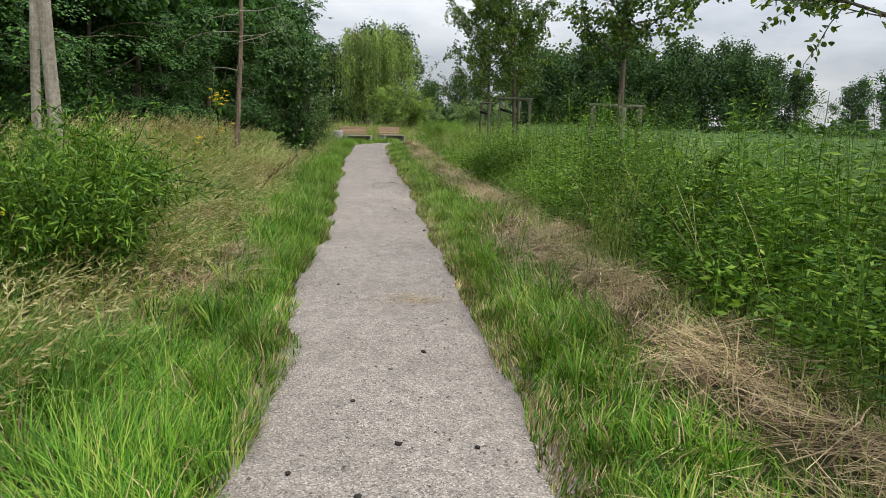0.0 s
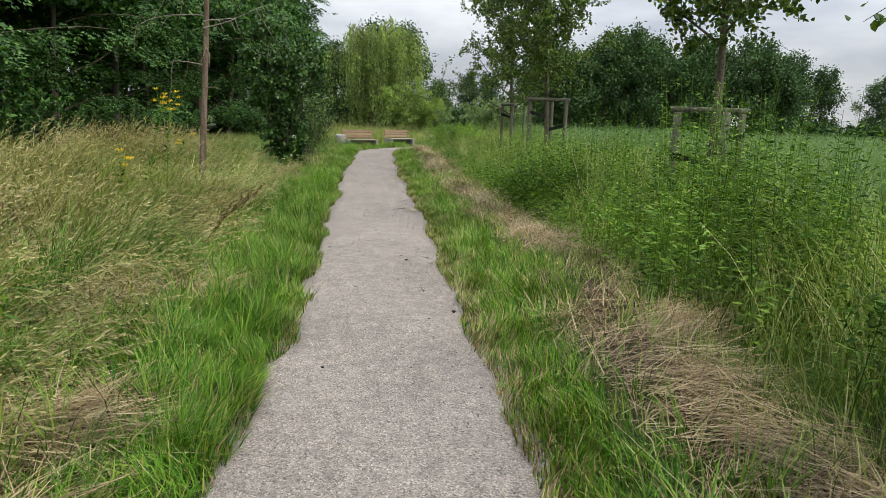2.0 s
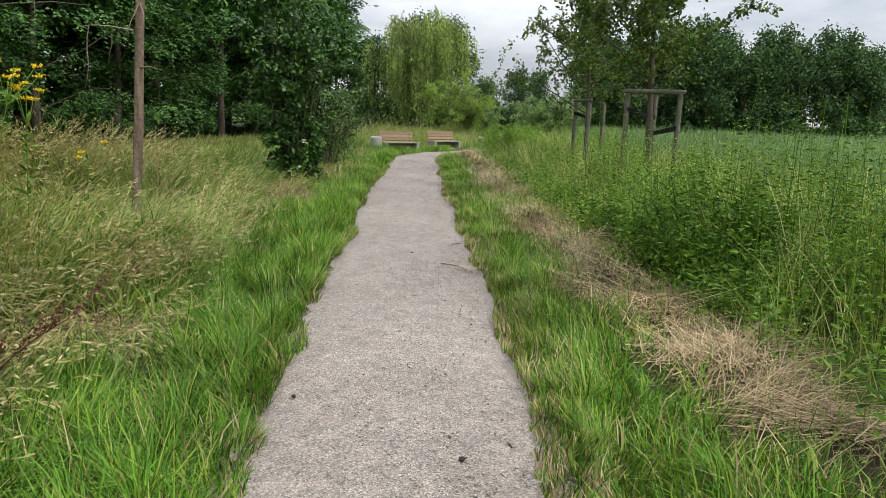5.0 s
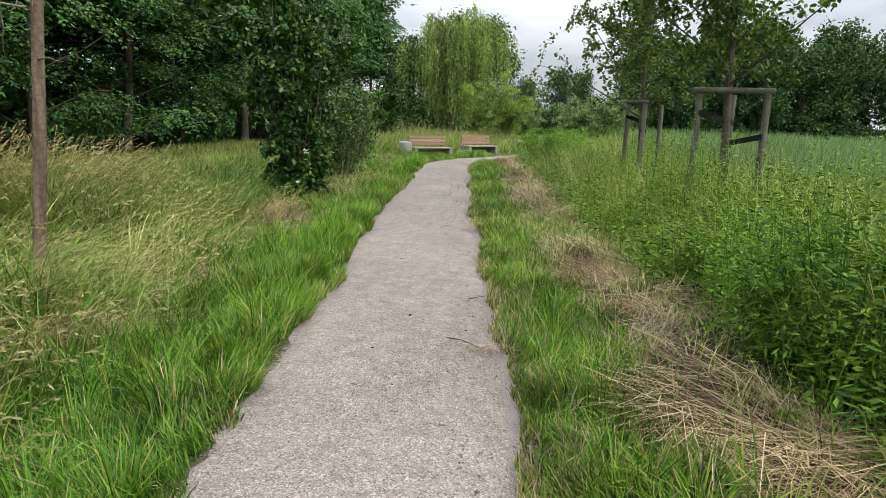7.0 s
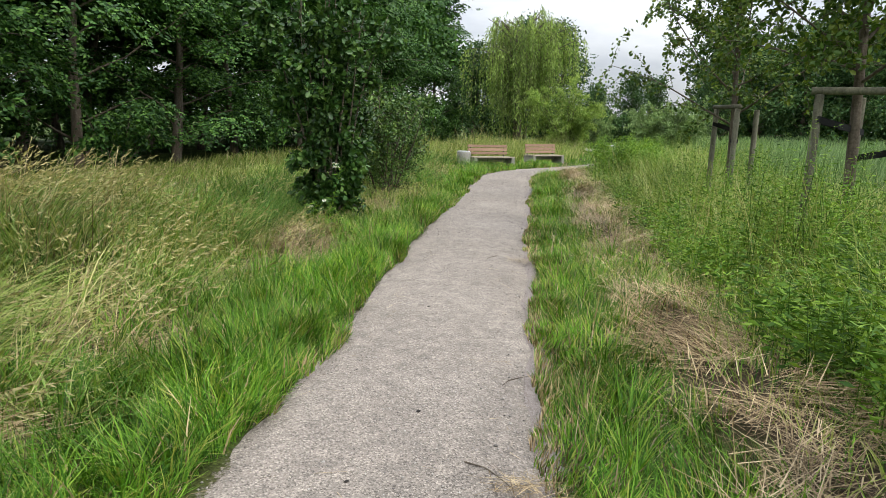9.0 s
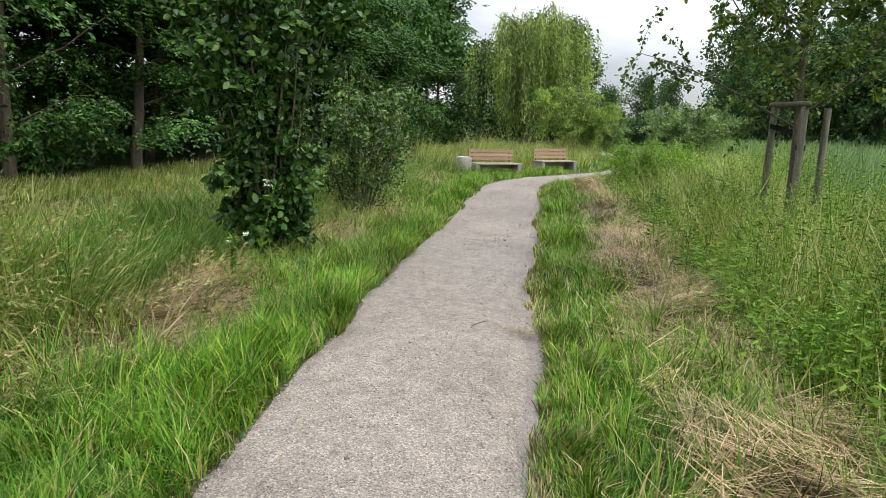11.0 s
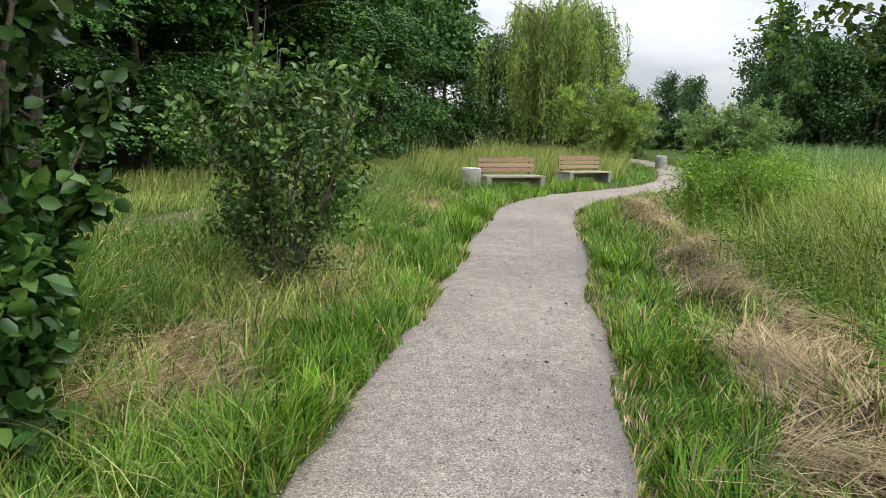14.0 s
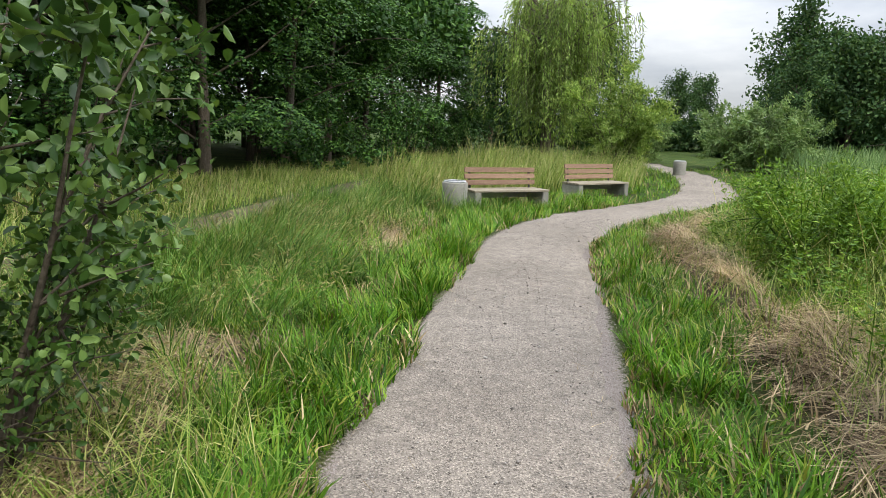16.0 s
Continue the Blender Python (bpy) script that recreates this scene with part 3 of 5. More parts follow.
for x0, step in ((-18.4, 3.6), (-21.9, 4.6), (-26.0, 4.0)):
    for k in range(int(80 / step)):
        y = -8 + k * step + random.uniform(-0.6, 0.6)
        x = x0 + random.uniform(-0.7, 0.7) + 0.06 * max(0, y - 30)
        copy_thing(deep if x0 < -25 else back, pose(x, y, 0, 0, 0, random.uniform(0, 360)))


def far_tree(seed, height, radius, clumps, leaf):
    """A tree seen from afar: trunk, limbs and a crown of leafy clumps with gaps."""
    global rng
    rng = np.random.default_rng(seed)
    wood, limbs, crown = Geo(), Geo(), Geo()
    trunk = limb_line((0, 0, -0.2), (0, 0, 1), height * 0.85, 0.3, 0, 8, 0.05)
    tube(wood, trunk, np.linspace(0.22, 0.04, len(trunk)), 7)
    cs = []
    for k in range(26):
        h = height * (0.10 + 0.8 * k / 25)
        a = k * 2.4 + rng.normal(0, 0.3)
        reach = radius * (0.5 + 0.6 * math.sin(min(1, h / height + 0.1) * math.pi)) * rng.uniform(0.6, 1.25)
        line = limb_line((0, 0, h), (math.cos(a), math.sin(a), 0.8), reach, 0.3, 0.3, 5, 0.12)
        tube(limbs, line, np.linspace(0.06, 0.012, len(line)), 4)
        for j in range(clumps // 26):
            cs.append(line[rng.integers(2, 6)] + rng.normal(0, 0.35, 3))
    c = np.repeat(np.array(cs), 52, 0) + rng.normal(0, 0.42, (len(cs) * 52, 3))
    leaves(crown, c, scatter_dirs(len(c), -0.2), scatter_dirs(len(c), 0.6), leaf * rng.uniform(0.7, 1.3, len(c)), leaf * 0.6)
    return wood, limbs, crown


FAR = "dark green tree in the far belt beyond the reed field"
far_kinds = [plant_tree("tree", far_tree(21, 10.5, 3.6, 130, 0.33), (9, 79, 0), FAR, "tree", "far tree belt", BARK, FAR_LEAF),
             plant_tree("tree", far_tree(22, 8.8, 3.4, 130, 0.33), (13.5, 82, 0), FAR, "tree", "far tree belt", BARK, FAR_LEAF),
             plant_tree("tree", far_tree(23, 11.5, 2.9, 130, 0.33), (17.5, 80, 0), FAR, "tree", "far tree belt", BARK, FAR_LEAF)]
for i, (x, y, s) in enumerate([(10, 86, 0.8), (11, 90, 1.0), (21.5, 82, 1.0), (25, 85, 0.9), (28.5, 83, 1.0), (32, 86, 0.95), (35.5, 84, 1.0), (39, 86, 0.85), (23, 92, 1.05), (30, 93, 1.0), (16, 91, 1.0),
                               (42, 90, 0.95), (1.5, 100, 0.7), (-3, 108, 0.75), (5, 110, 0.75), (66, 110, 0.9), (76, 112, 1.45), (80, 120, 1.2), (-9, 78, 1.0), (-13, 72, 0.9), (-7, 90, 1.1), (8.2, 74, 0.62), (12, 76, 0.95), (15.5, 77, 0.9), (19.5, 77, 1.0), (24, 79, 0.95), (27, 80, 1.0), (33.5, 81, 1.0), (37, 82, 0.9), (45, 88, 0.8)]):
    ob = copy_thing(far_kinds[i % 3], pose(x, y, -0.1, 0, 0, random.uniform(0, 360)))
    ob.scale = (s * 1.05, s * 1.05, s)


def weeping_willow():
    """A willow with hanging curtains of leafy strands."""
    global rng
    rng = np.random.default_rng(31)
    wood, limbs, crown, strands = Geo(), Geo(), Geo(), Geo()
    trunk = limb_line((0, 0, -0.2), (0.05, 0, 1), 5.6, 0.3, 0, 7, 0.05)
    tube(wood, trunk, np.linspace(0.28, 0.1, len(trunk)), 8)
    base, length, az, boughs = [], [], [], []
    for k in range(30):
        a, h = k * 2.4, 3.0 + 2.6 * (k / 29)
        reach = (3.6 - 1.9 * (k / 29)) * rng.uniform(0.7, 1.1)
        line = limb_line((0.1, 0, h), (math.cos(a), math.sin(a), 1.15), reach * 1.25, 0.1, 1.5, 7, 0.07)
        bough = limbs if k == 0 else Geo()
        tube(bough, line, np.linspace(0.07, 0.012, len(line)), 5)
        boughs.append(bough)
        for j in range(34):
            u = rng.uniform(1.5, 7)
            i = min(6, int(u))
            p = line[i] + (line[i + 1] - line[i]) * (u - i) + rng.normal(0, 0.18, 3)
            base.append(p)
            length.append(min(p[2] - 0.6, rng.uniform(1.4, 4.4)))
            az.append(a + rng.normal(0, 0.6))
    base, length, az = np.array(base), np.array(length), np.array(az)
    out = np.stack([np.cos(az), np.sin(az), np.zeros(len(az))], 1)
    steps = 26
    for k in range(steps):
        u = (k + rng.random(len(base))) / steps
        p = base + out * (0.25 * np.minimum(1, u * 3))[:, None] + rng.normal(0, 0.03, base.shape)
        p[:, 2] += 0.18 * np.minimum(1, u * 4) - length * u
        for _ in range(2):
            leaves(crown, p, out * 0.5 + rng.normal(0, 0.55, base.shape) + np.array([0, 0, -1.0]), scatter_dirs(len(p)), rng.uniform(0.15, 0.26, len(p)), 0.036, 0.1)
    for p, n, o in zip(base, length, out):
        u = np.linspace(0, 1, 5)[:, None]
        tube(strands, p + o * 0.25 * np.minimum(1, u * 3) + np.array([0, 0, 1]) * (0.18 * np.minimum(1, u * 4) - n * u), np.linspace(0.008, 0.003, 5), 3)
    ob = thing("weeping_willow", (-6.9, 57, 0.03), "pale green weeping willow with hanging leafy strands", "tree")
    geo_part("trunk", wood, BARK, ob)
    for bough in boughs:
        geo_part("limb", bough, BARK, ob)
    geo_part("crown", crown, WILLOW_LEAF, ob)
    geo_part("strand_curtain", strands, BARK, ob)
    ob.scale = (1.2, 1.2, 1.28)


weeping_willow()


def bush(name, place, radius, height, stems, count, leaf, wide, bark, leaf_mat, label, seed, broad=False, droop=0.3, hollow=0.5, up=0.4, low=0.05, twigs=5):
    """A shrub: stems from the ground, and leaves along their outer halves."""
    global rng
    rng = np.random.default_rng(seed)
    wood, crown = Geo(), Geo()
    at, ax = [], []
    for k in range(stems):
        a = k * 2.4 + rng.normal(0, 0.4)
        tilt = rng.random() ** 0.6
        h = height * rng.uniform(0.75, 1.05) * (1 - 0.45 * tilt ** 2)
        line = limb_line((0.12 * math.cos(a), 0.12 * math.sin(a), -0.05), (math.cos(a) * tilt * radius / height * 1.15, math.sin(a) * tilt * radius / height * 1.15, 1), math.hypot(h, tilt * radius), 0, droop, 7, 0.06)
        tube(wood, line, np.linspace(0.012 + 0.003 * height, 0.003, len(line)), 5)
        for j in range(twigs):
            i = rng.integers(1, 7)
            twig = limb_line(line[i], unit(rng.normal(0, 1, 3) + np.array([math.cos(a), math.sin(a), up])), radius * rng.uniform(0.25, 0.55), 0.1, 0.2, 4, 0.12)
            tube(wood, twig, np.linspace(0.008, 0.002, len(twig)), 4)
            m = max(1, count // (stems * (twigs + 1)))
            u = rng.uniform(0.3, 4, m)
            ii = np.minimum(3, u.astype(int))
            at.append(twig[ii] + (twig[ii + 1] - twig[ii]) * (u - ii)[:, None])
            ax.append(np.repeat((twig[-1] - twig[0])[None], m, 0))
        m = max(1, count // (stems * (twigs + 1)))
        u = rng.uniform(hollow * 2, 7, m)
        ii = np.minimum(6, u.astype(int))
        at.append(line[ii] + (line[ii + 1] - line[ii]) * (u - ii)[:, None])
        ax.append(np.repeat((line[-1] - line[0])[None], m, 0))
    at, ax = np.concatenate(at), unit(np.concatenate(ax))
    at = at + rng.normal(0, 0.05, at.shape)
    keep = at[:, 2] > low + 0.35 * rng.random(len(at)) * (low > 0.1)
    at, ax = at[keep], ax[keep]
    grow = np.clip(0.4 + 0.75 * at[:, 2] / height, 0.4, 1.1) if twigs > 5 else 1.0
    leaves(crown, at, ax * 0.5 + scatter_dirs(len(at)) + np.array([0, 0, -0.15]), scatter_dirs(len(at), 0.7), leaf * grow * rng.uniform(0.6, 1.25, len(at)), wide * grow, 0.18, broad)
    ob = thing(name, place, label, "shrub" if height < 4.5 else "tree")
    geo_part("woody_framework", wood, bark, ob)
    geo_part("foliage", crown, leaf_mat, ob)
    return ob


def gh(x, y):
    return float(ground_height(x, y)[0])


bush("willow_tree", (-3.1, 50, 0.03), 2.3, 4.5, 30, 22000, 0.17, 0.05, BARK, WILLOW_LEAF, "rounded light green young willow beside the weeping willow", 41)
bush("grey_willow_shrub", (-1.9, 62, 0.03), 1.8, 3.8, 22, 9000, 0.18, 0.05, BARK, SALLOW_LEAF, "pale grey-green willow shrub behind the far bin", 42)
bush("grey_willow_shrub", (3.1, 57, 0.03), 3.1, 3.5, 50, 30000, 0.22, 0.065, BARK, SALLOW_LEAF, "broad grey-green willow shrub beside the bend of the path", 43, droop=0.5)
bush("dark_shrub", (-4.84, 21.4, gh(-4.84, 21.4)), 0.66, 4.6, 26, 21000, 0.105, 0.075, BARK, DARK_LEAF, "tall dark green shrub with broad glossy leaves in the grass", 44, True, 0.2, 0.1, 0.1, 0.22)
bush("hazel_shrub", (-5.15, 24.85, gh(-5.15, 24.85)), 1.05, 2.95, 16, 8200, 0.098, 0.058, BARK, SHRUB_LEAF, "open green shrub with long leafy shoots in the grass", 45, True, 0.25, 0.3, 0.5, 0.2, 12)
bush("willowherb_clump", (-0.25, 31.2, gh(-0.25, 31.2)), 1.25, 1.5, 80, 27000, 0.075, 0.02, WEED, BRIGHT, "bright yellow-green clump of leafy herbs beside the path", 46, droop=0.1)
bush("herb_clump", (1.25, 14.3, gh(1.25, 14.3)), 0.62, 1.25, 44, 14000, 0.062, 0.018, WEED, WEED, "dark green leafy herb clump among the weeds", 47, droop=0.2)
bush("herb_clump", (2.55, 6.4, gh(2.55, 6.4)), 0.8, 1.35, 48, 15000, 0.066, 0.019, WEED, WEED, "tall dark green leafy herb clump behind the hay", 49, droop=0.2)
bush("weed_clump", (-3.15, 5.2, gh(-3.15, 5.2)), 1.05, 1.5, 80, 26000, 0.08, 0.017, WEED, WEED, "dark green bushy weeds in the tall grass", 48, droop=0.4)
for i, (x, y, h, r) in enumerate([(-11.9, 20, 2.6, 1.9), (-11.0, 46, 3.2, 2.2)]):
    elder = bush("elder_shrub", (x, y, gh(x, y)), r, h, 7, 3000, 0.16, 0.08, BARK, WOOD_LEAF, "dark green shrub at the foot of the wood", 50 + i)
    tagged(elder, group="shrubs of the wood's foot")
    for k in range(9):
        yy = -2 + k * 7.3 + 3.4 * i
        xx = (-13.6 if k % 3 else -12.6) + 0.03 * max(0, yy - 30) - 2.6 * i + random.uniform(-0.5, 0.5)
        copy_thing(elder, pose(xx, yy, gh(xx, yy) - 0.05, 0, 0, random.uniform(0, 360))).scale = (1, 1, random.uniform(0.7, 1.2))
    # row added behind the last trees: closes the wood's back, keeps its gaps dark
    if i:
        for k in range(16):
            copy_thing(elder, pose(-28.0 + random.uniform(-0.6, 0.6), -4 + k * 4.2, -0.05, 0, 0, random.uniform(0, 360))).scale = (1.25, 1.25, random.uniform(1.3, 1.8))
hedge = bush("far_shrub", (4, 77, 0), 3.2, 3.4, 10, 2600, 0.42, 0.22, BARK, FAR_LEAF, "dark green shrub at the foot of the far trees", 58)
tagged(hedge, group="shrubs of the far belt")
for k in range(15):
    copy_thing(hedge, pose(8 + k * 3.3, 77 + 0.28 * k + random.uniform(-1.5, 1.5), -0.1, 0, 0, random.uniform(0, 360))).scale = (1, 1, random.uniform(0.7, 1.1))
for k in range(9):
    copy_thing(hedge, pose(-16 + k * 2.9, 74 + 2.2 * k + random.uniform(-1.5, 1.5), -0.1, 0, 0, random.uniform(0, 360))).scale = (1, 1, random.uniform(0.8, 1.3))


# ---- young trees with their stakes ----
def sapling(seed, height, crown_low, reach, clumps):
    """A young park tree: straight stem, rising limbs, leaves in bunches with gaps of sky between."""
    global rng
    rng = np.random.default_rng(seed)
    wood, limbs, crown = Geo(), Geo(), Geo()
    trunk = limb_line((0, 0, -0.1), (0.0, 0, 1), height, 0.35, 0, 10, 0.012)
    tube(wood, trunk, np.linspace(0.072, 0.014, len(trunk)), 8)
    at, ax = [], []
    for k in range(26):
        u = crown_low / height + (0.96 - crown_low / height) * k / 25
        i = min(9, int(u * 10))
        start = trunk[i] + (trunk[i + 1] - trunk[i]) * (u * 10 - i)
        a = k * 2.4 + rng.normal(0, 0.4)
        length = reach * (1.15 - 0.75 * (k / 25)) * rng.uniform(0.65, 1.2)
        line = limb_line(start, (math.cos(a), math.sin(a), 0.5), length, 0.25, 0.25, 6, 0.1)
        tube(limbs, line, np.linspace(0.022, 0.005, len(line)), 5)
        for j in range(15):
            i = rng.integers(1, 7)
            twig = limb_line(line[i], unit(line[i] - line[i - 1] + rng.normal(0, 0.6, 3)), length * rng.uniform(0.2, 0.42), 0.1, 0.3, 4, 0.15)
            tube(limbs, twig, np.linspace(0.006, 0.002, len(twig)), 4)
            m = clumps
            w = rng.uniform(0.6, 4, m)
            ii = np.minimum(3, w.astype(int))
            at.append(twig[ii] + (twig[ii + 1] - twig[ii]) * (w - ii)[:, None] + rng.normal(0, 0.045, (m, 3)))
            ax.append(np.repeat((twig[-1] - twig[0])[None], m, 0))
    at, ax = np.concatenate(at), unit(np.concatenate(ax))
    leaves(crown, at, ax * 0.4 + scatter_dirs(len(at)) + np.array([0, 0, -0.3]), scatter_dirs(len(at), 1.4), rng.uniform(0.055, 0.095, len(at)), 0.055, 0.15, True)
    return wood, limbs, crown


def stake_frame(place, turn, top, r, label):
    """Three round posts with rails at the top and rubber straps to the stem."""
    ob = thing("tree_stake_frame", place, label, "tree stakes", "stake frames of the young trees", turn)
    feet = [(r * math.cos(radians(a)), r * math.sin(radians(a))) for a in (210, 330, 90)]
    for x, y in feet:
        g = Geo()
        tube(g, [(x, y, -0.2), (x * 0.99, y * 0.99, 0.9), (x * 0.98, y * 0.98, top - 0.02), (x * 0.98, y * 0.98, top)], [0.051, 0.050, 0.049, 0.042], 10)
        geo_part("post", g, STAKE, ob)
    for i in range(1):
        a, b = np.array(feet[i]), np.array(feet[(i + 1) % 3])
        d = (b - a) / np.linalg.norm(b - a) * 0.08
        g = Geo()
        z = top + 0.035 + 0.03 * (i == 1)
        tube(g, [(*(a - d), z), (*((a + b) / 2), z), (*(b + d), z)], [0.042, 0.043, 0.041], 8)
        geo_part("rail", g, STAKE, ob)
    for i, z in ((0, top - 0.28), (1, top - 0.58)):
        a = np.array(feet[i])
        side = unit(np.array([-a[1], a[0]])) * 0.066
        g = Geo()
        loop = np.array([a * 1.06, a + side, a * 0.5 + side * 0.5, -a * 0.10, a * 0.5 - side * 0.5, a - side])
        k = len(loop)
        sag = z - np.array([0, 0, 0.06, 0.13, 0.06, 0])
        v = np.concatenate([np.c_[loop, sag - 0.036], np.c_[loop, sag + 0.036], np.c_[loop * 0.985, sag + 0.036], np.c_[loop * 0.985, sag - 0.036]])
        q = [[r0 * k + j, r0 * k + (j + 1) % k, ((r0 + 1) % 4) * k + (j + 1) % k, ((r0 + 1) % 4) * k + j] for r0 in range(4) for j in range(k)]
        g.add(v, q)
        geo_part("strap", g, RUBBER, ob, "black rubber strap", False)
    return ob


YOUNG = "young tree with green leaves, tied to wooden stakes"
for seed, x, y, h, low, reach, turn, top, r in [(61, 3.1, 12.3, 6.6, 2.75, 1.6, 175, 1.80, 0.5), (62, 2.03, 20.35, 6.2, 2.3, 2.1, -15, 2.08, 0.52), (63, 1.57, 25.5, 6.6, 1.85, 2.3, -68, 2.06, 0.42)]:
    plant_tree("young_tree", sapling(seed, h, low, reach, 42), (x, y, gh(x, y)), YOUNG, "tree", "young trees in a row", BARK, SAPLING_LEAF, turn * 3)
    stake_frame((x, y, gh(x, y)), turn, top, r, "weathered round wooden stakes with a rail round a young tree")
plant_tree("young_tree", sapling(64, 6.0, 1.95, 2.5, 30), (3.95, 4.6, gh(3.95, 4.6)), "young tree with broad green leaves among the weeds", "tree", "young trees in a row", BARK, SAPLING_LEAF)


def dead_stem(place, height, radius, twigs, label, lean, seed, wood):
    """A bare dead stem with broken twigs."""
    global rng
    rng = np.random.default_rng(seed)
    ob = thing("dead_tree", place, label, "dead tree")
    g = Geo()
    line = limb_line((0, 0, -0.2), (lean, 0.02, 1), height, 0, 0, 9, 0.045)
    tube(g, line, np.linspace(radius, radius * 0.55, len(line)) * (1 + rng.normal(0, 0.05, len(line))), 9)
    geo_part("stem", g, wood, ob)
    for k in range(twigs):
        i = rng.integers(3, 9)
        a = rng.uniform(0, 6.28)
        t = limb_line(line[i], (math.cos(a), math.sin(a), rng.uniform(-0.5, 0.2)), rng.uniform(0.2, 0.6), 0, 0.3, 5, 0.2)
        geo_part("twig", tube(Geo(), t, np.linspace(0.012, 0.003, len(t)), 4), wood, ob)
    return ob


snag = dead_stem((-4.77, 14.95, gh(-4.77, 14.95)), 6.0, 0.058, 9, "brown dead tree with pale broken twigs in the tall grass", 0.05, 71, SNAG)
for z, side, length, fall in ((2.75, 1, 1.15, 0.0), (2.95, -1, 1.5, 0.25), (2.85, 1, 0.6, -0.3), (2.15, -1, 0.6, 0.6), (3.4, 1, 0.9, 0.3), (3.3, -1, 0.8, 0.2)):
    bough = limb_line((0.05 * z, 0, z), (side, 0.15, 0.12 - 0.3 * fall), length, 0, fall, 7, 0.1)
    limb = geo_part("dead_branch", tube(Geo(), bough, np.linspace(0.012, 0.004, len(bough)), 5), DEAD, snag, "pale bare branch")
    for k in (3, 6):
        spur = limb_line(bough[k], (0.4 * side, 0.2, -0.9), rng.uniform(0.2, 0.7), 0, 0.2, 5, 0.12)
        geo_part("dead_spur", tube(Geo(), spur, np.linspace(0.008, 0.003, len(spur)), 4), DEAD, limb)
dead_stem((-3.55, 6.15, gh(-3.55, 6.15)), 6.0, 0.068, 0, "bare grey bark-stripped tree stem in the tall grass", 0.05, 72, DEAD)
dead_stem((-4.12, 6.6, gh(-4.12, 6.6)), 6.0, 0.05, 3, "bare grey slender tree stem in the tall grass", 0.045, 73, DEAD)


# ---- benches and bins ----
def park_bench(place, turn):
    """Concrete end blocks, a slatted seat and a backrest of three boards. Local x runs along the seat, -y is its front."""
    ob = thing("park_bench", place, "park bench with concrete ends and brown wooden backrest", "bench", "benches by the bend", turn)
    length, depth, seat = 1.80, 0.60, 0.43
    for x in (0.075, length - 0.075):
        part("leg", box((0.15, depth, 0.56), (x, depth / 2, 0.12)), CONCRETE, ob, "grey concrete end block", 0.012)
    part("stretcher", box((length - 0.3, 0.10, 0.14), (length / 2, depth - 0.12, 0.32)), CONCRETE, ob, "grey concrete beam", 0.008)
    for i in range(5):
        part("seat_slat", box((length + 0.02, 0.105, 0.042), (length / 2, 0.06 + i * 0.119, seat)), SEATWOOD, ob, "weathered pale seat slat" if i == 0 else "", 0.006)
    for x in (0.16, length - 0.16):
        part("back_post", box((0.05, 0.018, 0.52), (x, depth - 0.02, 0.62), (-8, 0, 0)), METAL, ob, "dark steel upright", 0.003)
    for i in range(3):
        part("back_slat", box((length - 0.06, 0.035, 0.104), (length / 2, depth - 0.055 + i * 0.019, 0.57 + i * 0.131), (-8, 0, 0)), SLAT, ob, "brown stained board" if i == 0 else "", 0.006)
    return ob


park_bench((-5.50, 35.85, -0.03), 42)
park_bench((-3.70, 39.2, -0.03), 50)


def litter_bin(place, label):
    """A round concrete bin with a metal rim."""
    ob = thing("litter_bin", place, label, "bin", "concrete bins")
    g = Geo()
    prof = [(0.235, -0.05), (0.243, 0.0), (0.25, 0.3), (0.252, 0.585), (0.243, 0.6), (0.205, 0.6), (0.198, 0.58), (0.195, 0.15), (0.0, 0.14)]
    n = 28
    ang = np.arange(n) * 2 * np.pi / n
    v = np.concatenate([np.c_[r * np.cos(ang), r * np.sin(ang), np.full(n, z)] for r, z in prof])
    q = [[a * n + j, a * n + (j + 1) % n, (a + 1) * n + (j + 1) % n, (a + 1) * n + j] for a in range(len(prof) - 1) for j in range(n)]
    g.add(v, q)
    geo_part("body", g, CONCRETE, ob, "grey exposed aggregate concrete drum")
    rim = Geo()
    ring = [(0.207 * math.cos(a), 0.207 * math.sin(a), 0.618) for a in np.linspace(0, 2 * np.pi, 29)]
    tube(rim, ring, [0.016] * 29, 6)
    geo_part("rim", rim, ZINC, ob, "galvanised steel rim")
    return ob


litter_bin((-5.79, 35.3, 0.02), "round grey concrete litter bin beside the bench")
litter_bin((-0.68, 51.2, 0.0), "round grey concrete litter bin by the far path")


# ---- grass, weeds, hay: what nobody could count ----
rng = np.random.default_rng(99)


def bases(x, y, z, sink=0.015):
    return np.stack([x, y, z - sink], 1)


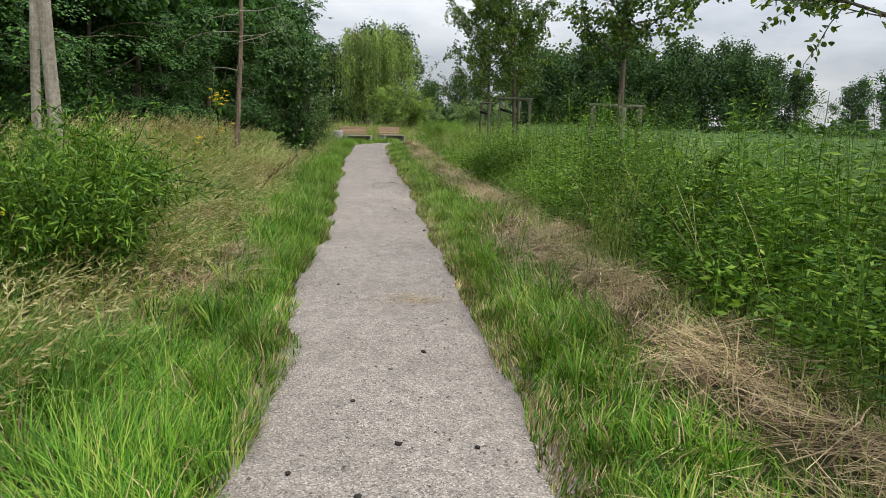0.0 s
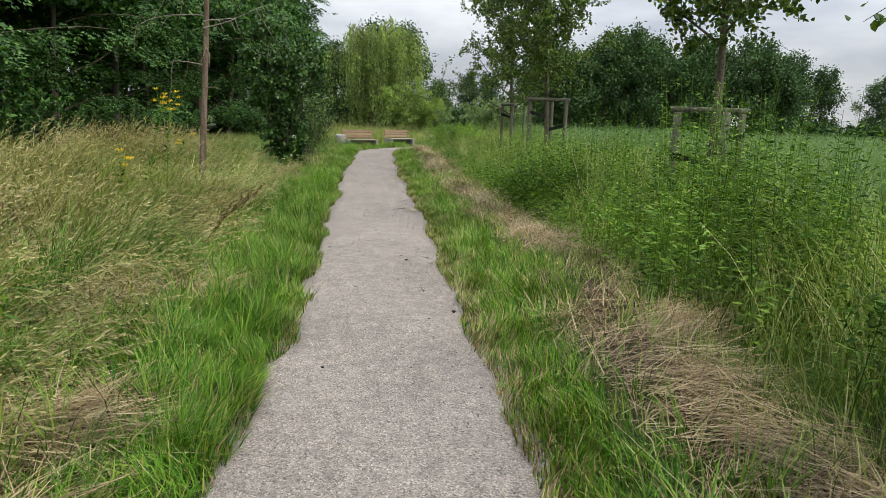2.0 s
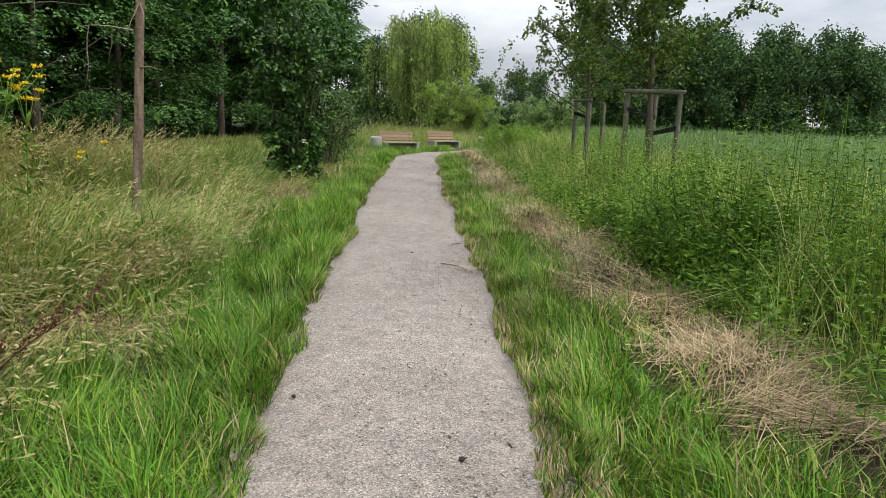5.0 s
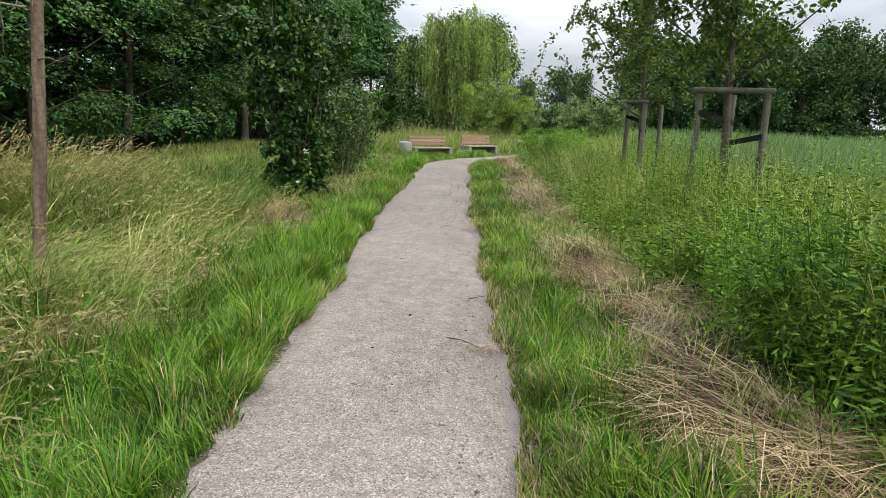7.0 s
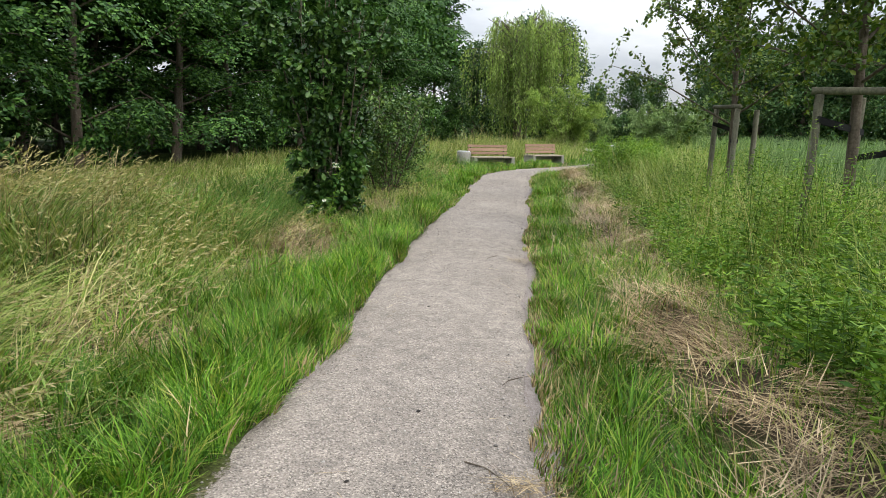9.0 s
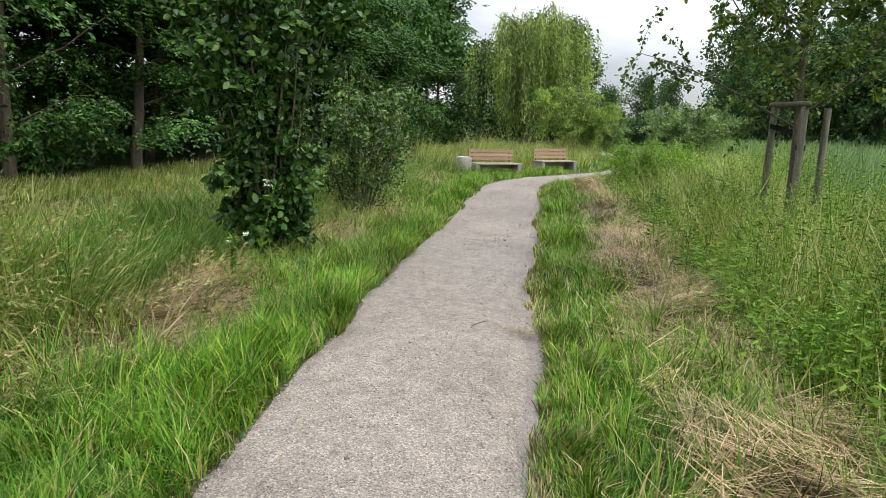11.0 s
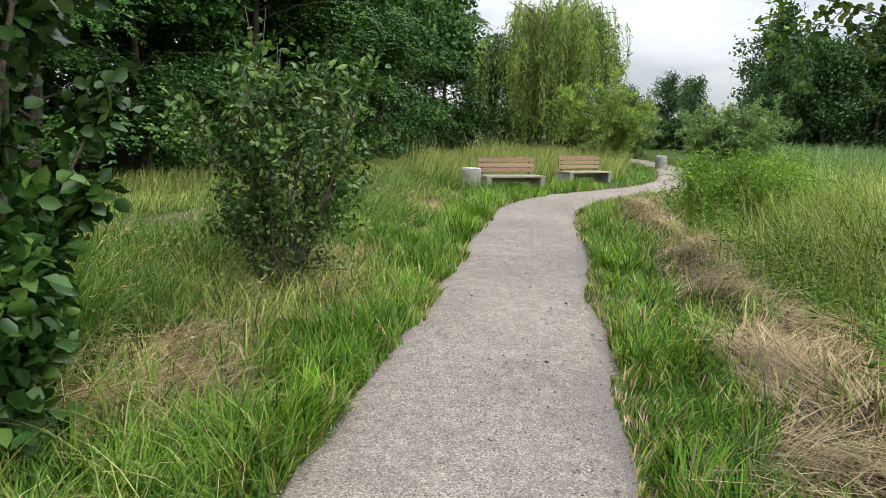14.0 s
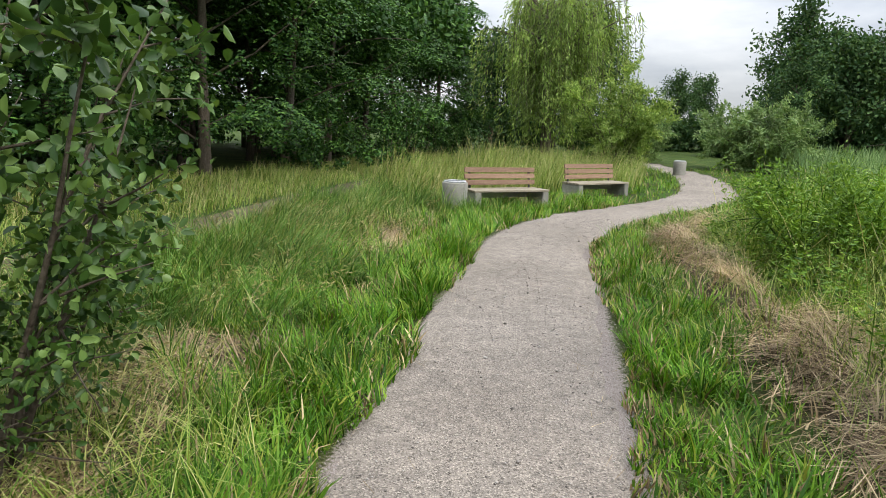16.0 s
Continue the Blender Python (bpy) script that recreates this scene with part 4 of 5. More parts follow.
def verge_grass():
    """Short lush grass on both verges, with an uneven edge to the path."""
    geo, dry = Geo(), Geo()
    for u0, u1, s0, s1, count in ((-0.5, 38, -2.5, -HALF + 0.12, 330000), (-0.5, 40, HALF - 0.12, 2.3, 190000), (33, 56, -5.2, -HALF, 30000), (38, 56, HALF, 2.5, 8000), (0, 33, HALF - 0.06, HALF + 0.38, 60000), (0, 33, -HALF - 0.4, -HALF + 0.05, 25000)):
        x, y, s, z = spread(count, u0, u1, s0, s1)
        edge = HALF - 0.05 + 0.22 * (value_noise(x, y, 0.8, 21) - 0.45) + 0.12 * (value_noise(x, y, 0.22, 22) - 0.5)
        edge = edge + np.where(s < 0, -0.03 + 0.15 * smooth((y - 3) / 5) + 0.08 * smooth((y - 16.5) / 2) * smooth((24 - y) / 2), -0.05 + 0.07 * smooth((y - 3) / 5) + 0.1 * smooth((y - 17) / 3))
        bald = bare_patches(x, y, s) * (np.abs(s) > 1.25)
        tuft = 0.55 * value_noise(x, y, 0.3, 23) + 0.45 * value_noise(x, y, 0.11, 26)
        thin = np.where(s > 0, 0.7 + 0.3 * smooth((np.abs(s) - edge) / 0.3), 0.85)
        ok = (np.abs(s) > edge) & (rng.random(len(x)) > bald * 0.93) & (rng.random(len(x)) < (0.2 + 1.2 * tuft) * thin * (1 - 0.65 * smooth((y - 15) / 16)))
        ok &= (s < 0) | (np.abs(s) > HALF - 0.07 + 0.14 * value_noise(x, y, 0.5, 28))
        x, y, s, z, tuft = x[ok], y[ok], s[ok], z[ok], tuft[ok]
        n = len(x)
        inner = smooth((np.abs(s) - HALF + np.where(s < 0, 0.28, 0.12)) / 0.7)
        patch = value_noise(x, y, 1.3, 24)
        h = (0.045 + 0.07 * inner * np.where(s < 0, 1.3, 0.8) + 0.26 * tuft ** 1.4 * inner + 0.10 * (patch - 0.5) * inner) * rng.uniform(0.5, 1.35, n)
        az = value_noise(x, y, 0.4, 27) * 12.6 + rng.normal(0, 0.9, n)
        far = 1 + smooth((y - 15) / 16) * 0.9
        isdry = rng.random(n) < np.where(s > 0, 0.12 + 0.25 * (1 - inner), 0.06) + 0.3 * bare_patches(x, y, s)
        for g, m in ((geo, ~isdry), (dry, isdry)):
            ribbons(g, bases(x[m], y[m], z[m]), np.maximum(0.06, h[m]), (rng.uniform(0.005, 0.012, n) * far)[m], az[m], rng.uniform(0.0, 0.5, n)[m], (rng.uniform(0.3, 1.7, n) * (0.35 + 0.65 * inner))[m], 2)
    stuff("verge_grass", geo, GRASS, "short lush green grass along both edges of the path", "grass")
    stuff("dry_grass", dry, STRAW, "dry straw-coloured blades among the verge grass", "grass")


def tall_tufts():
    """Clumps of longer, broader blades standing out of the verge."""
    geo = Geo()
    for u0, u1, s0, s1, count, h0 in ((0, 36, -2.4, -0.95, 230, 0.38), (0, 36, 1.0, 1.75, 90, 0.34)):
        x, y, s, z = spread(count, u0, u1, s0, s1)
        k = rng.integers(18, 44, len(x))
        x, y, z = np.repeat(x, k), np.repeat(y, k), np.repeat(z, k)
        n = len(x)
        az = rng.uniform(0, 2 * np.pi, n)
        off = rng.random(n) * 0.09
        ribbons(geo, bases(x + np.cos(az) * off, y + np.sin(az) * off, z), h0 * rng.uniform(0.55, 1.25, n), rng.uniform(0.006, 0.012, n), az, rng.uniform(0.05, 0.35, n), rng.uniform(0.3, 1.3, n), 3)
    stuff("grass_tufts", geo, GRASS, "taller tufts of bright green grass in the verges", "grass")


def meadow():
    """The tall meadow on the bank: leafy blades, and straw stems with drooping seed heads."""
    geo, stems, heads = Geo(), Geo(), Geo()
    for u0, u1, s0, s1, count, top in ((-1, 19.5, -6.2, -1.8, 44000, 0.80), (18.5, 36, -4.3, -1.55, 17000, 0.46), (10, 40, -9.5, -4.2, 22000, 0.30)):
        x, y, s, z = spread(count, u0, u1, s0, s1)
        keep = rng.random(len(x)) < 0.35 + smooth((-s - 1.8) / 0.7)
        track = np.abs(x - np.interp(y, TRACK_LINE[:, 1], TRACK_LINE[:, 0])) > 0.75
        keep &= (track | (y < 16)) & (rng.random(len(x)) > 0.8 * bare_patches(x, y, s))
        x, y, s, z = x[keep], y[keep], s[keep], z[keep]
        n = len(x)
        h = top * (0.5 + 0.5 * smooth((-s - 1.7) / 1.6)) * (0.65 + 0.6 * value_noise(x, y, 1.4, 31)) * rng.uniform(0.55, 1.2, n)
        az = 0.1 + (value_noise(x, y, 0.9, 34) - 0.5) * 5 + rng.normal(0, 0.7, n)
        flat = smooth((value_noise(x, y, 0.8, 35) - 0.52) / 0.2) * smooth(1.6 - (-s - 1.8) / 2.2)
        ribbons(geo, bases(x, y, z), h * (1 + 0.3 * flat), rng.uniform(0.007, 0.016, n), az, rng.uniform(0.0, 0.6, n) + 0.8 * flat, rng.uniform(0.4, 1.9, n) * (1 - 0.5 * flat), 3 if u0 < 19 and s1 > -4 else 2)
    for cx, cy in ((-4.84, 21.4), (-5.15, 24.85)):
        n = 1500
        a, d = rng.uniform(0, 6.28, n), 1.25 * np.sqrt(rng.random(n))
        x, y = cx + np.cos(a) * d, cy + np.sin(a) * d
        ribbons(geo, bases(x, y, ground_height(x, y)), rng.uniform(0.3, 0.6, n), rng.uniform(0.005, 0.010, n), rng.uniform(0, 6.28, n), rng.uniform(0, 0.5, n), rng.uniform(0.8, 2.2, n), 4)
    for u0, u1, s0, s1, count, top in ((-1, 19.5, -6.2, -1.9, 21000, 0.98), (18.5, 37, -4.6, -1.8, 2200, 0.66), (19, 40, -9.5, -4.2, 1200, 0.4)):
        x, y, s, z = spread(count, u0, u1, s0, s1)
        keep = rng.random(len(x)) < 0.15 + value_noise(x, y, 1.8, 33) ** 1.5 * 1.5
        x, y, s, z = x[keep], y[keep], s[keep], z[keep]
        n = len(x)
        h = top * (0.6 + 0.4 * smooth((-s - 2) / 1.8)) * rng.uniform(0.75, 1.2, n)
        az = 0.15 + (value_noise(x, y, 0.9, 34) - 0.5) * 3.5 + rng.normal(0, 0.6, n)
        flat = smooth((value_noise(x, y, 0.8, 35) - 0.5) / 0.2)
        lean, bend = rng.uniform(0.05, 0.45, n) + 0.55 * flat, rng.uniform(0.4, 1.5, n)
        b = bases(x, y, z)
        ribbons(stems, b, h, np.full(n, 0.005), az, lean, bend, 4, tip=0.5)
        u = np.zeros((n, 3))
        p = b.copy()
        for k in range(4):
            a = lean + bend * (k / 4 + 0.125)
            u = np.stack([np.cos(az) * np.sin(a), np.sin(az) * np.sin(a), np.cos(a)], 1)
            p = p + u * (h / 4)[:, None]
        for j in range(6):
            w = j / 6
            at = p - u * (0.13 * (1 - w))
            leaves(heads, at, u * 1.0 + rng.normal(0, 0.35, (n, 3)) + np.array([0.25, 0, -0.15]), scatter_dirs(n), rng.uniform(0.03, 0.065, n), 0.012, 0.1)
    stuff("meadow_grass", geo, MEADOW, "tall tangled meadow grass on the bank", "grass")
    stuff("grass_stalks", stems, STRAW, "straw-coloured stalks leaning over the meadow", "grass")
    stuff("grass_seed_heads", heads, SEED, "drooping straw-coloured seed heads of the meadow grass", "grass")


def tussocks():
    """Clumps of long green blades arching over one another on the bank by the shrubs."""
    geo = Geo()
    x, y, s, z = [np.r_[a, b] for a, b in zip(spread(420, 16.5, 35, -5.0, -1.75), spread(190, 0.8, 15, -2.9, -1.45))]
    ok = np.abs(x - np.interp(y, TRACK_LINE[:, 1], TRACK_LINE[:, 0])) > 0.9
    ok &= bare_patches(x, y, s) < 0.3
    x, y, s, z = x[ok], y[ok], s[ok], z[ok]
    size = (0.55 + 0.45 * smooth((-s - 1.7) / 1.2)) * rng.uniform(0.7, 1.25, len(x))
    k = rng.integers(45, 95, len(x))
    x, y, z, size = (np.repeat(v, k) for v in (x, y, z, size))
    n = len(x)
    a, off = rng.uniform(0, 6.28, n), 0.2 * np.sqrt(rng.random(n))
    x, y = x + np.cos(a) * off, y + np.sin(a) * off
    az = np.where(rng.random(n) < 0.6, -0.3 + (value_noise(x, y, 0.9, 51) - 0.5) * 3 + rng.normal(0, 0.5, n), a)
    ribbons(geo, bases(x, y, z), 0.82 * size * rng.uniform(0.55, 1.15, n), rng.uniform(0.005, 0.011, n), az, rng.uniform(0.0, 0.35, n), rng.uniform(0.7, 2.1, n), 4)
    stuff("grass_tussocks", geo, BANK_GRASS, "long green grass arching in tussocks on the bank", "grass")


def hay():
    """Mown stalks lying in a loose swath, and thinner mats on the other verge."""
    geo = Geo()
    x, y, s, z = spread(100000, -0.5, 37, 1.0, 3.1)
    w = smooth(1.4 - np.abs(s - hay_middle(y)) / 0.52) * (0.07 + 1.0 * smooth((0.65 * value_noise(x, y, 0.9, 41) + 0.35 * value_noise(x, y, 0.35, 45) - 0.34) / 0.2))
    w = w * (1 - 0.6 * smooth((y - 17.2) / 0.8) * smooth((20.2 - y) / 0.8))
    w = w * (1 - 0.65 * smooth((y - 7.2) / 0.8) * smooth((10.6 - y) / 0.8))
    ok = rng.random(len(x)) < w
    x1, y1, s1, z1 = x[ok], y[ok], s[ok], z[ok]
    x, y, s, z = spread(52000, 0, 33, -2.9, -1.3)
    ok = rng.random(len(x)) < bare_patches(x, y, s)
    x, y, z = np.r_[x1, x[ok]], np.r_[y1, y[ok]], np.r_[z1, z[ok]]
    pile = np.r_[rng.random(len(x1)) ** 0.7 * 0.27 * value_noise(x1, y1, 0.45, 42), rng.random(ok.sum()) * 0.06]
    n = len(x)
    az = value_noise(x, y, 0.8, 43) * 9 + rng.normal(0, 0.55, n)
    ribbons(geo, bases(x, y, z + pile, 0.0), rng.uniform(0.16, 0.7, n) * rng.uniform(0.5, 1, n), rng.uniform(0.003, 0.0085, n), az, rng.uniform(1.15, 1.64, n), rng.uniform(0.0, 0.2, n), 1, rng.uniform(0, 6.28, n), 0.5)
    x, y, s, z = spread(46, -0.5, 36, 1.45, 2.5)
    k = np.where((y > 17.2) & (y < 20.2), 25, rng.integers(120, 260, len(x)))
    main = np.repeat(rng.uniform(0, 6.28, len(x)), k)
    x, y = np.repeat(x, k), np.repeat(y, k)
    n = len(x)
    x, y = x + rng.normal(0, 0.13, n), y + rng.normal(0, 0.13, n)
    ribbons(geo, bases(x, y, ground_height(x, y) + rng.random(n) * 0.10, 0.0), rng.uniform(0.2, 0.55, n), rng.uniform(0.0035, 0.008, n), main + rng.normal(0, 0.4, n), rng.uniform(0.95, 1.5, n), rng.uniform(0.1, 0.6, n), 2, rng.uniform(0, 6.28, n), 0.5)
    for cx, cy, r in HAY_MATS:
        n = int(2200 * r)
        a, d = rng.uniform(0, 6.28, n), r * np.sqrt(rng.random(n))
        x, y = cx + np.cos(a) * d, cy + np.sin(a) * d
        pile = rng.random(n) * 0.16 * (1.2 - d / r)
        ribbons(geo, bases(x, y, ground_height(x, y) + pile, 0.0), rng.uniform(0.2, 0.55, n), rng.uniform(0.004, 0.008, n), 0.2 + rng.normal(0, 0.8, n), rng.uniform(1.0, 1.5, n), rng.uniform(0.1, 0.6, n), 2, rng.uniform(0, 6.28, n), 0.5)
    for cx, cy, r in ((-0.22, 5.35, 0.26), (-0.95, 14.6, 0.14), (-1.62, 19.6, 0.16)):
        n = int(900 * r)
        x, y = cx + rng.normal(0, r * 0.6, n), cy + rng.normal(0, r * 0.35, n)
        ribbons(geo, bases(x, y, 0.05 * smooth((y - 9) / 7) + 0.024, -0.004), rng.uniform(0.05, 0.16, n), rng.uniform(0.002, 0.004, n), rng.uniform(0, 6.28, n), np.full(n, 1.50), np.full(n, 0.04), 2, None, 0.5)
    x, y, s, z = spread(900, 0, 34, -HALF - 0.1, HALF + 0.25)
    ok = (np.abs(s) > 0.45) | (rng.random(len(x)) < 0.12)
    x, y, s = x[ok], y[ok], s[ok]
    n = len(x)
    z = 0.05 * smooth((y - 9) / 7) + 0.026 - 0.05 * (np.abs(s) / (HALF + 0.13)) ** 4
    ribbons(geo, bases(x, y, z, -0.004), rng.uniform(0.04, 0.16, n), rng.uniform(0.002, 0.004, n), rng.uniform(0, 6.28, n), np.full(n, 1.52), np.full(n, 0.03), 2, None, 0.5)
    stuff("hay", geo, STRAW, "brown mown stalks lying in a loose swath", "hay")


def weeds():
    """Leafy weeds between the hay and the reeds: upright stems set with narrow leaves, and grass between them."""
    stems, foliage, fresh, blades, tall = Geo(), Geo(), Geo(), Geo(), Geo()
    x, y, s, z = [np.r_[a, b] for a, b in zip(spread(5200, -1, 42, 2.25, 6.2), spread(2600, -1, 19, 2.35, 3.9))]
    keep = rng.random(len(x)) < 0.12 + 1.2 * smooth((value_noise(x, y, 0.9, 51) - 0.3) / 0.3)
    x, y, s, z = x[keep], y[keep], s[keep], z[keep]
    n = len(x)
    h = (0.72 + 0.55 * smooth((s - 2.4) / 0.8)) * (0.5 + 0.95 * value_noise(x, y, 1.3, 52)) * rng.uniform(0.7, 1.3, n) * (1 - 0.25 * smooth((y - 18.5) / 3))
    az, lean, bend = rng.uniform(0, 6.28, n), rng.uniform(0, 0.15, n), rng.uniform(0, 0.25, n)
    ribbons(stems, bases(x, y, z), h, np.full(n, 0.007), az, lean, bend, 3, tip=0.5)
    per = 46
    light = value_noise(x, y, 1.6, 58) + 0.3 * rng.random(n) > 0.86
    for k in range(per):
        u = (k + rng.random(n)) / per
        a = lean + bend * u * 0.5
        at = np.stack([x + np.cos(az) * np.sin(a) * h * u, y + np.sin(az) * np.sin(a) * h * u, z + np.cos(a) * h * u], 1)
        d = rng.uniform(0, 6.28, n) + k * 2.4
        axis = np.stack([np.cos(d), np.sin(d), rng.uniform(-0.35, 0.6, n)], 1)
        size = (0.042 + 0.036 * np.sin(np.pi * u)) * rng.uniform(0.6, 1.3, n) * (0.65 + 0.7 * value_noise(x, y, 0.7, 53))
        at = at + axis * (0.02 + 0.2 * rng.random(n) ** 1.5 * (1.05 - u))[:, None]
        facing, broad = scatter_dirs(n, 1.0), size * rng.uniform(0.16, 0.34, n)
        for g, m in ((foliage, ~light), (fresh, light)):
            leaves(g, at[m], axis[m], facing[m], size[m], broad[m], 0.12)
    x, y, s, z = spread(52000, -1, 42, 1.9, 6.3)
    keep = rng.random(len(x)) < 0.3 + value_noise(x, y, 1.1, 54)
    x, y, s, z = x[keep], y[keep], s[keep], z[keep]
    n = len(x)
    h = (0.24 + 1.0 * smooth((s - 2.1) / 1.5)) * (0.6 + 0.7 * value_noise(x, y, 1.3, 55)) * rng.uniform(0.6, 1.2, n)
    ribbons(blades, bases(x, y, z), h, rng.uniform(0.006, 0.012, n), value_noise(x, y, 0.6, 56) * 12.6 + rng.normal(0, 0.8, n), rng.uniform(0, 0.45, n), rng.uniform(0.3, 1.4, n), 3)
    x, y, s, z = spread(1500, 0, 42, 2.4, 6.0)
    keep = value_noise(x, y, 1.7, 57) > 0.45
    x, y, z = x[keep], y[keep], z[keep]
    n = len(x)
    h, az, lean, bend = rng.uniform(0.8, 1.35, n), rng.uniform(0, 6.28, n), rng.uniform(0, 0.25, n), rng.uniform(0.1, 0.8, n)
    ribbons(tall, bases(x, y, z), h, np.full(n, 0.0035), az, lean, bend + 0.3, 4, tip=1.6)
    stuff("pale_stalks", tall, SEED, "pale grass stalks standing over the weeds", "grass")
    stuff("weed_stems", stems, WEED, "green stems of tall weeds", "weeds")
    stuff("weed_leaves", foliage, WEED, "narrow green leaves of tall weeds", "weeds")
    stuff("fresh_weed_leaves", fresh, BRIGHT, "bright yellow-green leaves of young weeds", "weeds")
    stuff("rank_grass", blades, MEADOW, "rank green grass between the tall weeds", "grass")


def reeds():
    """The reed field as far as the tree belt; blades are broader where the field is far."""
    geo = Geo()
    for count, x0, x1, y0, y1, wide in ((18000, 4.5, 16, 2, 32, 0.024), (15000, 2.5, 34, 30, 56, 0.05), (12000, 4, 70, 54, 78, 0.10), (7000, 14, 60, 4, 54, 0.07)):
        x, y, s, z = field(count, x0, x1, y0, y1)
        ok = s > 4.3
        x, y, z = x[ok], y[ok], z[ok]
        n = len(x)
        h = (1.0 + 0.4 * smooth((x - 6) / 3) * (y < 16) + 0.5 * value_noise(x, y, 3, 61)) * rng.uniform(0.65, 1.15, n)
        ribbons(geo, bases(x, y, z), h, wide * rng.uniform(0.6, 1.2, n), rng.normal(0.4, 1.2, n), rng.uniform(0, 0.2, n), rng.uniform(0.1, 0.9, n), 2)
    stuff("reeds", geo, REED, "grey-green reeds filling the wet field", "reeds")


def wood_floor():
    """Low growth from the track to the wood, and behind the benches."""
    geo, seed = Geo(), Geo()
    for count, x0, x1, y0, y1, h0 in ((52000, -13.5, -6.5, 16, 56, 0.32), (15000, -9, 1.0, 38, 56, 0.95), (6000, -9, -3.5, 37, 44, 0.7)):
        x, y, s, z = field(count, x0, x1, y0, y1)
        keep = (np.abs(s) > (2.0 if h0 > 0.5 else 1.5)) & (np.abs(x - np.interp(y, TRACK_LINE[:, 1], TRACK_LINE[:, 0])) > 0.55)
        if h0 > 0.5:
            keep &= (y - 35.9) * 0.74 - (x + 5.5) * 0.67 > np.where(x > -4.9, 2.2, 0.8)
        x, y, z = x[keep], y[keep], z[keep]
        n = len(x)
        h = h0 * (0.5 + value_noise(x, y, 1.5, 71)) * rng.uniform(0.6, 1.2, n)
        dry = rng.random(n) < 0.10
        az = rng.normal(0.2, 1.2, n)
        for g, m in ((geo, ~dry), (seed, dry)):
            ribbons(g, bases(x[m], y[m], z[m]), h[m] * (1.25 if g is seed else 1.0), rng.uniform(0.010, 0.02, n)[m], az[m], rng.uniform(0, 0.3, n)[m], rng.uniform(0.2, 1.2, n)[m], 2)
    stuff("rough_grass", geo, MEADOW, "rough green grass between the track and the wood", "grass")
    stuff("rough_grass_stalks", seed, SEED, "pale dry stalks in the rough grass", "grass")


verge_grass()
tall_tufts()
meadow()
tussocks()
hay()
weeds()
reeds()
wood_floor()


# ---- flowers and crumbs ----
def flower_plant(name, place, height, heads, petals, label, seed):
    """An upright plant with leaves and flat flower heads."""
    global rng
    rng = np.random.default_rng(seed)
    ob = thing(name, place, label, "flower", "flowers in the meadow")
    stem, leaf = Geo(), Geo()
    line = limb_line((0, 0, -0.05), (0.1, 0, 1), height, 0, 0, 6, 0.04)
    tube(stem, line, np.linspace(0.006, 0.003, len(line)), 5)
    n = 46
    u = rng.uniform(0.5, 5.6, n)
    i = u.astype(int)
    leaves(leaf, line[i] + (line[i + 1] - line[i]) * (u - i)[:, None], scatter_dirs(n, 0.3), scatter_dirs(n, 2), rng.uniform(0.06, 0.13, n), 0.03)
    tops = []
    for k in range(heads):
        tip = line[-1] + np.array([rng.normal(0, 0.08), rng.normal(0, 0.08), rng.uniform(-0.12, 0.08)])
        tube(stem, [line[-2], (line[-2] + tip) / 2 + np.array([0, 0, -0.02]), tip], [0.003, 0.0025, 0.002], 4)
        tops.append(tip)
    geo_part("stem", stem, WEED, ob)
    geo_part("foliage", leaf, WEED, ob)
    for tip in tops:
        g = Geo()
        c = tip + np.c_[rng.normal(0, 0.018, (40, 2)), rng.normal(0, 0.005, 40)]
        leaves(g, c, scatter_dirs(40, 0.4), scatter_dirs(40, 3), 0.018, 0.014, 0.1)
        geo_part("flower_head", g, petals, ob)
    return ob


for i, (x, y, h, k) in enumerate([(-4.64, 12.5, 1.72, 8), (-4.5, 12.8, 1.55, 6), (-4.25, 11.1, 0.95, 4), (-3.3, 3.9, 0.95, 4), (-3.15, 4.3, 0.8, 3), (-4.7, 14.0, 1.0, 3)]):
    flower_plant("yellow_flower", (x, y, gh(x, y)), h, k, YELLOW, "yellow-headed wild flower in the tall grass", 81 + i)
flower_plant("white_flower", (-4.66, 20.72, gh(-4.66, 20.72)), 1.08, 2, WHITE, "white-headed wild flower at the dark shrub's foot", 90)
flower_plant("white_flower", (-4.6, 20.1, gh(-4.6, 20.1)), 0.55, 2, WHITE, "low white-headed wild flower in the grass", 91)


